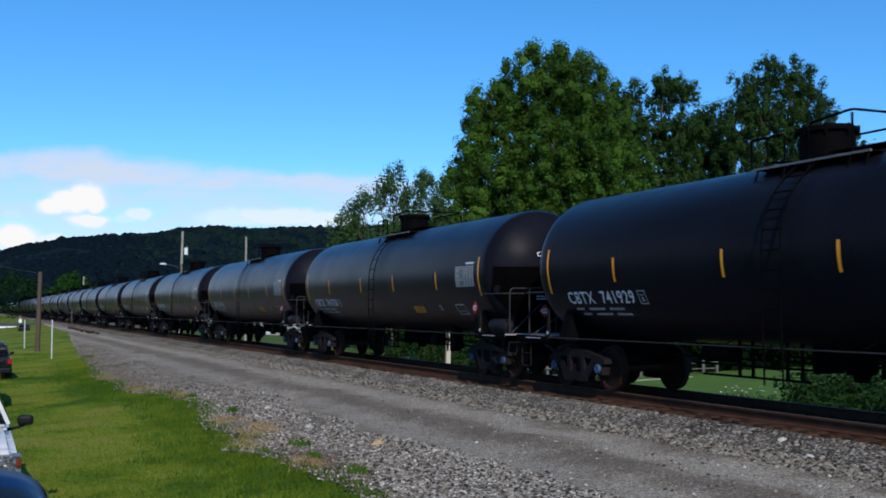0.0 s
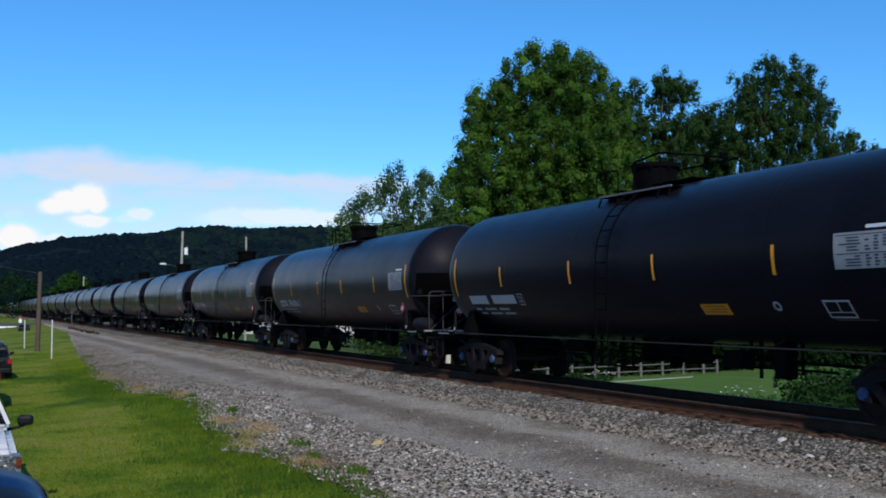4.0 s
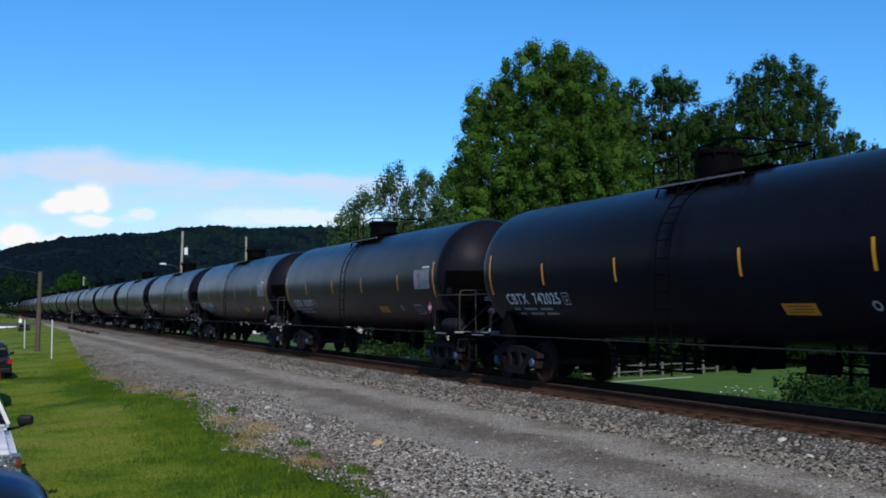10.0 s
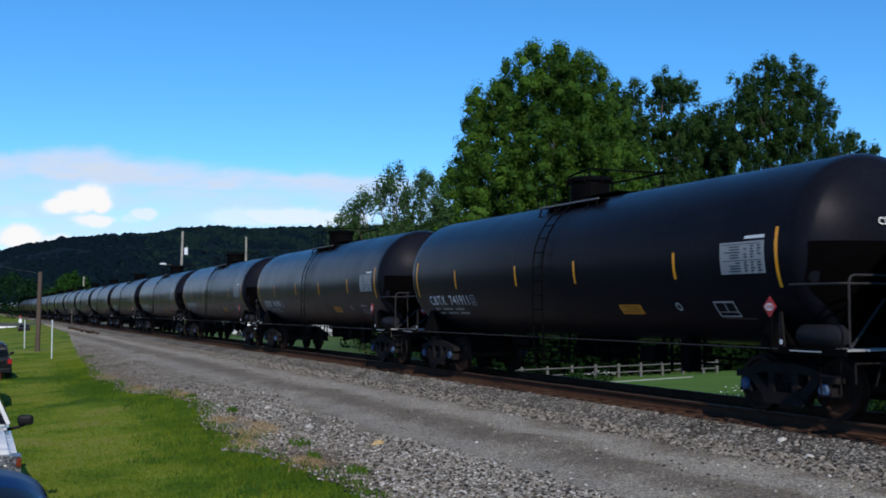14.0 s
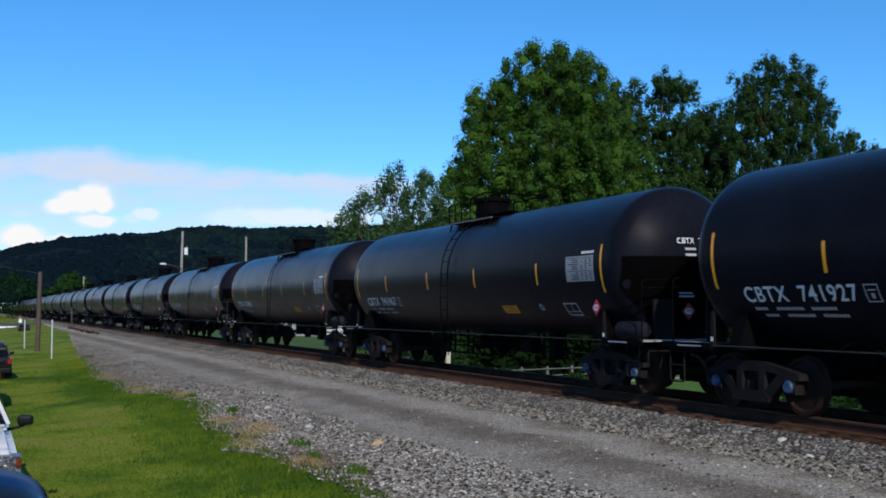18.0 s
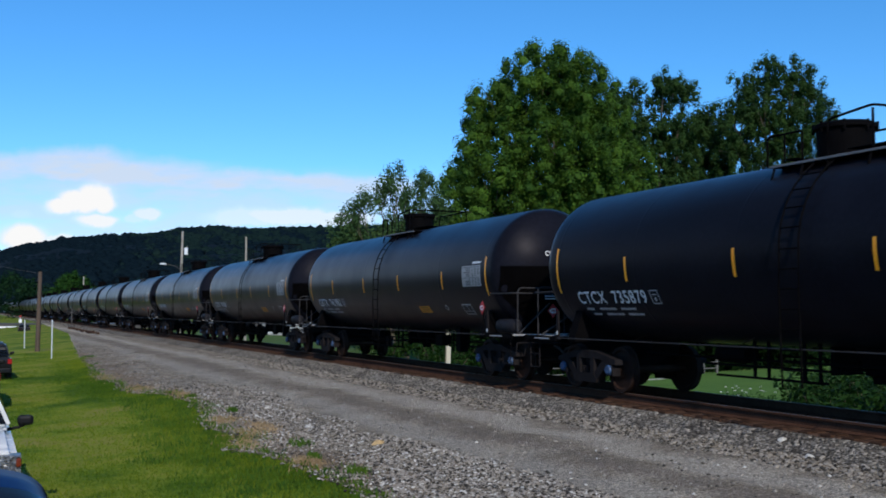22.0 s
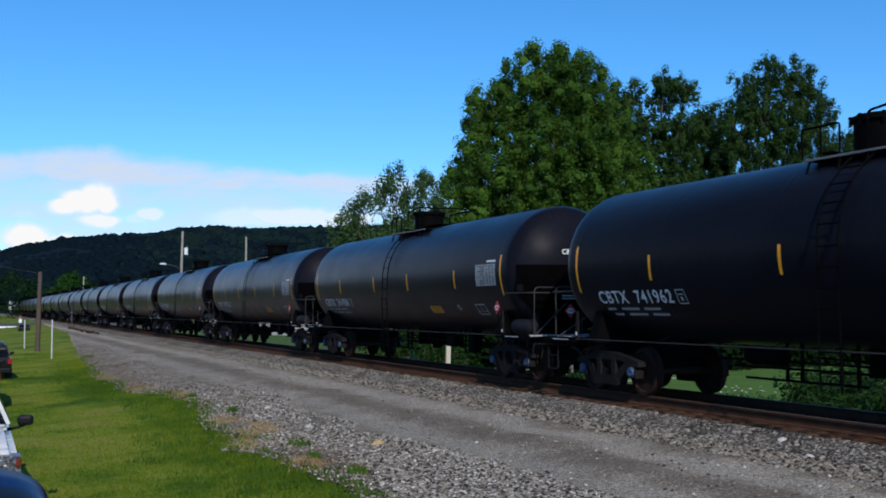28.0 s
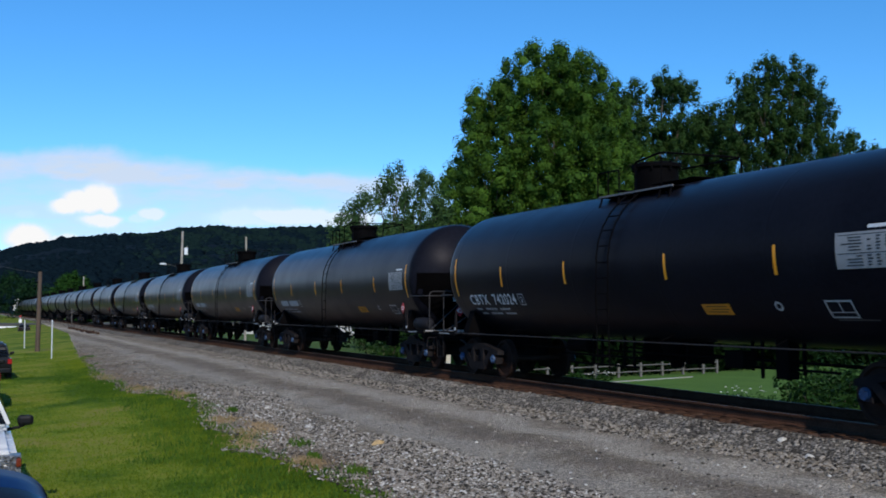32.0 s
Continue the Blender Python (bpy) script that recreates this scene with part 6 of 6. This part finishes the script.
        bm.faces.new((rows[0][0], rows[0][1], rows[1][1], rows[1][0]))
        bmesh.ops.solidify(bm, geom=bm.faces[:], thickness=0.008)
        return bm
    if not domed:
        part("windscreen", slope(*cab[0], *cab[1], -0.012), M_GLASS, t, "dark windscreen")
        part("rear_window", slope(*cab[-1], *cab[-2], 0.012), M_GLASS, t, "dark rear window")
        y_lo, y_hi = cab[0][0] + 0.35, cab[-1][0] - 0.2
        mid = (y_lo + y_hi) / 2
        pane = 0.82 if round_edge < 0.1 else 0.5
    for s in (-1, 1):
        if not domed:
            for a, b, cut in ((y_lo, mid - 0.04, 0.42), (mid + 0.04, y_hi, 0.0)):
                bm = nb()
                q = []
                for y, k in ((a, 0.08), (b, 0.08), (b - (0.12 if cut == 0 else 0), pane), (a + cut, pane)):
                    z = base + (top - base) * k
                    q.append(bm.verts.new((s * ((w - 0.06) * (1 - taper * k) + 0.006), y, z)))
                bm.faces.new(q)
                bmesh.ops.solidify(bm, geom=bm.faces[:], thickness=0.006)
                part("side_window", bm, M_GLASS, t, "dark side window")
        bm = nb()
        tube(bm, [(s * (w - 0.12), cab[0][0] + 0.4, base - 0.03), (s * (w + 0.02), cab[0][0] + 0.37, base + 0.0), (s * (w + 0.1), cab[0][0] + 0.36, base + 0.04)], 0.022, 6)
        box(bm, min(s * (w - 0.0), s * (w + 0.19)), max(s * (w - 0.0), s * (w + 0.19)), cab[0][0] + 0.3, cab[0][0] + 0.42, base + 0.02, base + 0.15, 0.04)
        if mirrors:
            part("mirror", bm, M_PLASTIC, t, "black door mirror")
        front, rear = low[2][0], max(y for y, _ in low)
        # lamp bowl of many small bright facets behind a clear cover
        bm = nb()
        frng = random.Random(4)
        x0, x1, z0, z1 = s * (w - 0.29), s * (w - 0.02), low[2][1] - 0.19, low[2][1] + 0.02
        for i in range(9):
            for j in range(7):
                ax, bx = x0 + (x1 - x0) * i / 9, x0 + (x1 - x0) * (i + 1) / 9
                az, bz = z0 + (z1 - z0) * j / 7, z0 + (z1 - z0) * (j + 1) / 7
                lip = [frng.uniform(-0.012, 0.012) for _ in range(4)]
                y0 = front - 0.045
                q = [bm.verts.new((px_, y0 + d, pz_)) for (px_, pz_), d in zip(((ax, az), (bx, az), (bx, bz), (ax, bz)), lip)]
                tip = bm.verts.new(((ax + bx) / 2 + frng.uniform(-0.02, 0.02), y0 - 0.02 + frng.uniform(-0.02, 0.02), (az + bz) / 2))
                for a_, b_ in zip(q, q[1:] + q[:1]):
                    bm.faces.new((a_, b_, tip))
        box(bm, min(x0, x1), max(x0, x1), front - 0.03, front + 0.2, z0, z1)
        hl = part("headlight", bm, M_REFLECTOR, t, "bright faceted clear-glass headlight")
        bm = nb()
        box(bm, min(s * (w - 0.075), s * (w - 0.015)), max(s * (w - 0.075), s * (w - 0.015)), front - 0.08, front + 0.1, low[2][1] - 0.11, low[2][1] - 0.01, 0.02)
        part("indicator", bm, M_AMBER, hl, "amber corner lamp")
        bm = nb()
        box(bm, min(s * (w - 0.18), s * (w + 0.006)), max(s * (w - 0.18), s * (w + 0.006)), rear - 0.12, rear + 0.025, 0.8, 1.02 if kind != "car" else 0.88, 0.02)
        part("tail_light", bm, M_TAIL, t, "red tail light")
        for y in wy:
            bm = nb()
            spin(bm, [(-0.11, wr * 0.62), (-0.12, wr * 0.9), (-0.09, wr), (0.09, wr), (0.12, wr * 0.9), (0.11, wr * 0.62)], "x", 22)
            wh = part("wheel", bm, M_RUBBER, t, "black tyre", smooth=40)
            wh.location = (s * (w - 0.1), y, wr)
            bm = nb()
            spin(bm, [(-0.06, 0.0), (-0.09, 0.05), (-0.05, wr * 0.3), (-0.1, wr * 0.6), (0.06, wr * 0.62), (0.06, 0.0)], "x", 18)
            if s > 0:
                bmesh.ops.rotate(bm, cent=(0, 0, 0), matrix=Matrix.Rotation(math.pi, 3, "Z"), verts=bm.verts)
            part("rim", bm, M_CHROME, wh, "grey metal rim", smooth=40)
    bm = nb()
    f0 = min(y for y, _ in low)
    box(bm, -w + 0.04, w - 0.04, f0 - 0.06, f0 + 0.1, 0.42, 0.62, 0.03)
    part("front_bumper", bm, M_CHROME if kind == "pickup" else paint, t)
    bm = nb()
    r0 = max(y for y, _ in low)
    box(bm, -w + 0.04, w - 0.04, r0 - 0.08, r0 + 0.08, 0.42, 0.62, 0.03)
    part("rear_bumper", bm, M_CHROME if kind == "pickup" else paint, t)
    bm = nb()
    for i in range(4):
        box(bm, -0.5, 0.5, low[2][0] - 0.03, low[2][0] + 0.02, low[2][1] - 0.26 + i * 0.065, low[2][1] - 0.23 + i * 0.065)
    part("grille", bm, M_PLASTIC, t)
    return t


vehicle("pickup_truck", "white pickup truck parked nose-on in the grass", "pickup", pose(-0.43, 15.9, -1.04), M_TRUCKWHITE, "pickup", 0.33, 0.07)
vehicle("parked_car", "black sport-utility car parked on the grass", "car", pose(0.6, 46.0, -1.08, 0, 0, 180) @ Matrix.Scale(0.86, 4), M_CARBLACK, "suv", 0.22, 0.1)
vehicle("parked_car", "dark red-lit car parked on the grass", "car", pose(-0.22, 33.5, -1.04, 0, 0, 180), M_CARBLACK, "suv")
vehicle("parked_car", "dark blue car parked close by on grass", "car", pose(-0.07, 9.35, -1.14), M_CARBLUE, "car", 0.22, 0.17, False)
vehicle("parked_car", "small dark car parked by the cross street", "car", pose(5.3, 131.0, -1.0, 0, 0, 180) @ Matrix.Scale(0.7, 4), M_CARBLACK, "car", 0.25, 0.1)
vehicle("parked_car", "white car parked on grass beyond the train", "car", pose(30.4, 128.2, -1.55, 0, 0, 80), M_TRUCKWHITE, "car")
kerb = thing("kerb_block", "low white painted concrete barrier beside the street", "barrier")
for i in range(3):
    bm = nb()
    box(bm, 3.0 + i * 1.3, 4.2 + i * 1.3, 158.0, 158.4, -1.0, -0.62, 0.04)
    part("block", bm, M_WHITEPAINT, kerb)


# ---- loose rocks and grass ----
def rock(label, x, y, r, material, seed):
    rng = random.Random(seed)
    bm = nb()
    bmesh.ops.create_icosphere(bm, subdivisions=2, radius=r)
    for v in bm.verts:
        v.co *= 0.8 + 0.4 * noise.noise(v.co / r * 1.3 + Vector((seed, 0, 0))) + 0.1 * rng.random()
        v.co.z *= 0.6
    z = max(road_z(x, y), ballast_z(x, y) if x > 10.3 else -9)
    ob = new("rock", bpy.data.meshes.new("rock"))
    bm.to_mesh(ob.data)
    bm.free()
    ob.data.materials.append(material)
    ob.location = (x, y, z + r * 0.25)
    ob.rotation_euler = (0, 0, rng.uniform(0, 6))
    return tagged(ob, label, "rock")


rock("tan sandstone rock lying on the gravel", 6.17, 17.0, 0.11, M_TANROCK, 3)
for i, (x, y, r) in enumerate(((11.13, 13.0, 0.075), (10.69, 11.95, 0.075), (11.2, 16.9, 0.04), (6.14, 24.2, 0.08), (5.9, 20.15, 0.08), (6.6, 15.6, 0.05), (5.6, 23.0, 0.05), (5.4, 26.0, 0.07))):
    rock("pale grey rock on the gravel", x, y, r, M_ROCK, 10 + i)


def grass(name, label, count, place, height, material, seed):
    rng = np.random.default_rng(seed)
    P = np.array([place(rng) for _ in range(count)])
    z = np.array([road_z(x, y) if x > road_edge(y) + 0.1 else ground_z(x, y) + 0.02 for x, y in P])
    h = height * (0.5 + rng.random(count))
    a = rng.random(count) * 6.28
    w = 0.006 + 0.008 * rng.random(count)
    lean = (rng.random((count, 2)) - 0.5) * 0.9 * h[:, None]
    base = np.column_stack([P, z - 0.01])
    side = np.column_stack([np.cos(a) * w, np.sin(a) * w, np.zeros(count)])
    tip = base + np.column_stack([lean, h])
    mid = base + np.column_stack([lean * 0.3, h * 0.55])
    v = np.stack([base - side, base + side, mid + side * 0.8, tip, mid - side * 0.8], 1).reshape(-1, 3)
    me = bpy.data.meshes.new(name)
    me.from_pydata(v.tolist(), [], np.arange(count * 5).reshape(-1, 5).tolist())
    me.materials.append(material)
    return tagged(new(name, me), label, "grass", kind="stuff")


def turf_place(rng):
    y = 12 + 55 * rng.random() ** 1.8
    x = road_edge(y) + 0.1 - 8.5 * rng.random() ** 1.1
    return x, y


def verge_place(rng):
    y = 13 + 42 * rng.random() ** 1.5
    return road_edge(y) + 0.12 - 0.9 * abs(rng.normal()) * 0.6, y


TUFTS = [(random.Random(i * 7 + 1).random(), random.Random(i * 7 + 2).random(), random.Random(i * 7 + 3).random()) for i in range(420)]


def tuft_place(rng):
    a, b, c = TUFTS[int(rng.integers(len(TUFTS)))]
    y = 13 + 34 * a ** 1.5
    x = road_edge(y) + 0.06 - 1.5 * b ** 1.6
    return x + rng.normal() * (0.06 + 0.14 * c), y + rng.normal() * (0.1 + 0.3 * c)


def weed_place(rng):
    cx, cy, r = ((5.2, 18.2, 0.09), (5.1, 14.9, 0.08), (4.95, 16.6, 0.05), (5.4, 24.5, 0.05), (5.3, 29.0, 0.07))[int(rng.integers(5))]
    return cx + rng.normal() * r, cy + rng.normal() * r * 2.4


CREEP = [(random.Random(i * 5 + 2).random(), random.Random(i * 5 + 3).random(), random.Random(i * 5 + 4).random()) for i in range(46)]


def creep_place(rng):
    a, b, c = CREEP[int(rng.integers(len(CREEP)))]
    y = 17 + 40 * a
    return road_edge(y) + 0.05 + 0.55 * b ** 1.4 + rng.normal() * (0.05 + 0.1 * c), y + rng.normal() * (0.15 + 0.5 * c)


def straw_place(rng):
    cx, cy, a, b = ((4.62, 33.6, 0.2, 0.55), (5.25, 21.1, 0.12, 0.6), (4.75, 20.4, 0.2, 0.35), (4.45, 19.2, 0.16, 0.4), (4.9, 23.0, 0.18, 0.3), (5.2, 30.0, 0.15, 0.8), (4.75, 16.2, 0.12, 0.3), (4.3, 40.0, 0.2, 1.2))[int(rng.integers(8))]
    return cx + rng.normal() * a, cy + rng.normal() * b


grass("grass_blades", "short green mown grass blades", 65000, turf_place, 0.03, M_BLADE, 51)
grass("verge_grass", "longer uneven grass along the gravel", 20000, verge_place, 0.045, M_BLADE, 52)
grass("grass_tufts", "dark green coarse grass tufts at the gravel's edge", 10000, tuft_place, 0.07, M_BLADE_DARK, 54)
grass("gravel_weeds", "small green weeds growing in the gravel", 800, weed_place, 0.08, M_BLADE_DARK, 55)
grass("creeping_grass", "thin green grass creeping into the gravel's edge", 3200, creep_place, 0.05, M_BLADE_DARK, 56)
grass("dry_grass", "dry straw-coloured grass at the gravel's edge", 3600, straw_place, 0.055, M_STRAW, 53)


# ---- what moves ----
def motions():
    times = [float(i) for i in range(33)]
    for k, car in train.items():
        walk(car, [(t, car_pose(k, t)) for t in times])
    walk(clouds, [(t, cloud_pose(t)) for t in (0.0, 16.0, 32.0)])
    # the wheels all roll alike: the turning of one front and one rear wheelset serves the whole train
    sets = {-1: [], 1: []}
    for k, car in train.items():
        for truck in car.children:
            for w in truck.children:
                if w.name.startswith("wheelset"):
                    sets[-1 if w.location.y < 0 else 1].append(w)
    for side, wheels in sets.items():
        rows = []
        for i in range(961):
            t = i / 30
            rows.append((t, pose(0, side * 0.889, 0.457, math.degrees((travelled(t) - travelled(0)) / 0.457))))
        walk(wheels[0], rows)
        keys = wheels[0].animation_data
        for w in wheels[1:]:
            w.rotation_mode = "QUATERNION"
            w.animation_data_create()
            w.animation_data.action = keys.action
            w.animation_data.action_slot = keys.action_slot


motions()
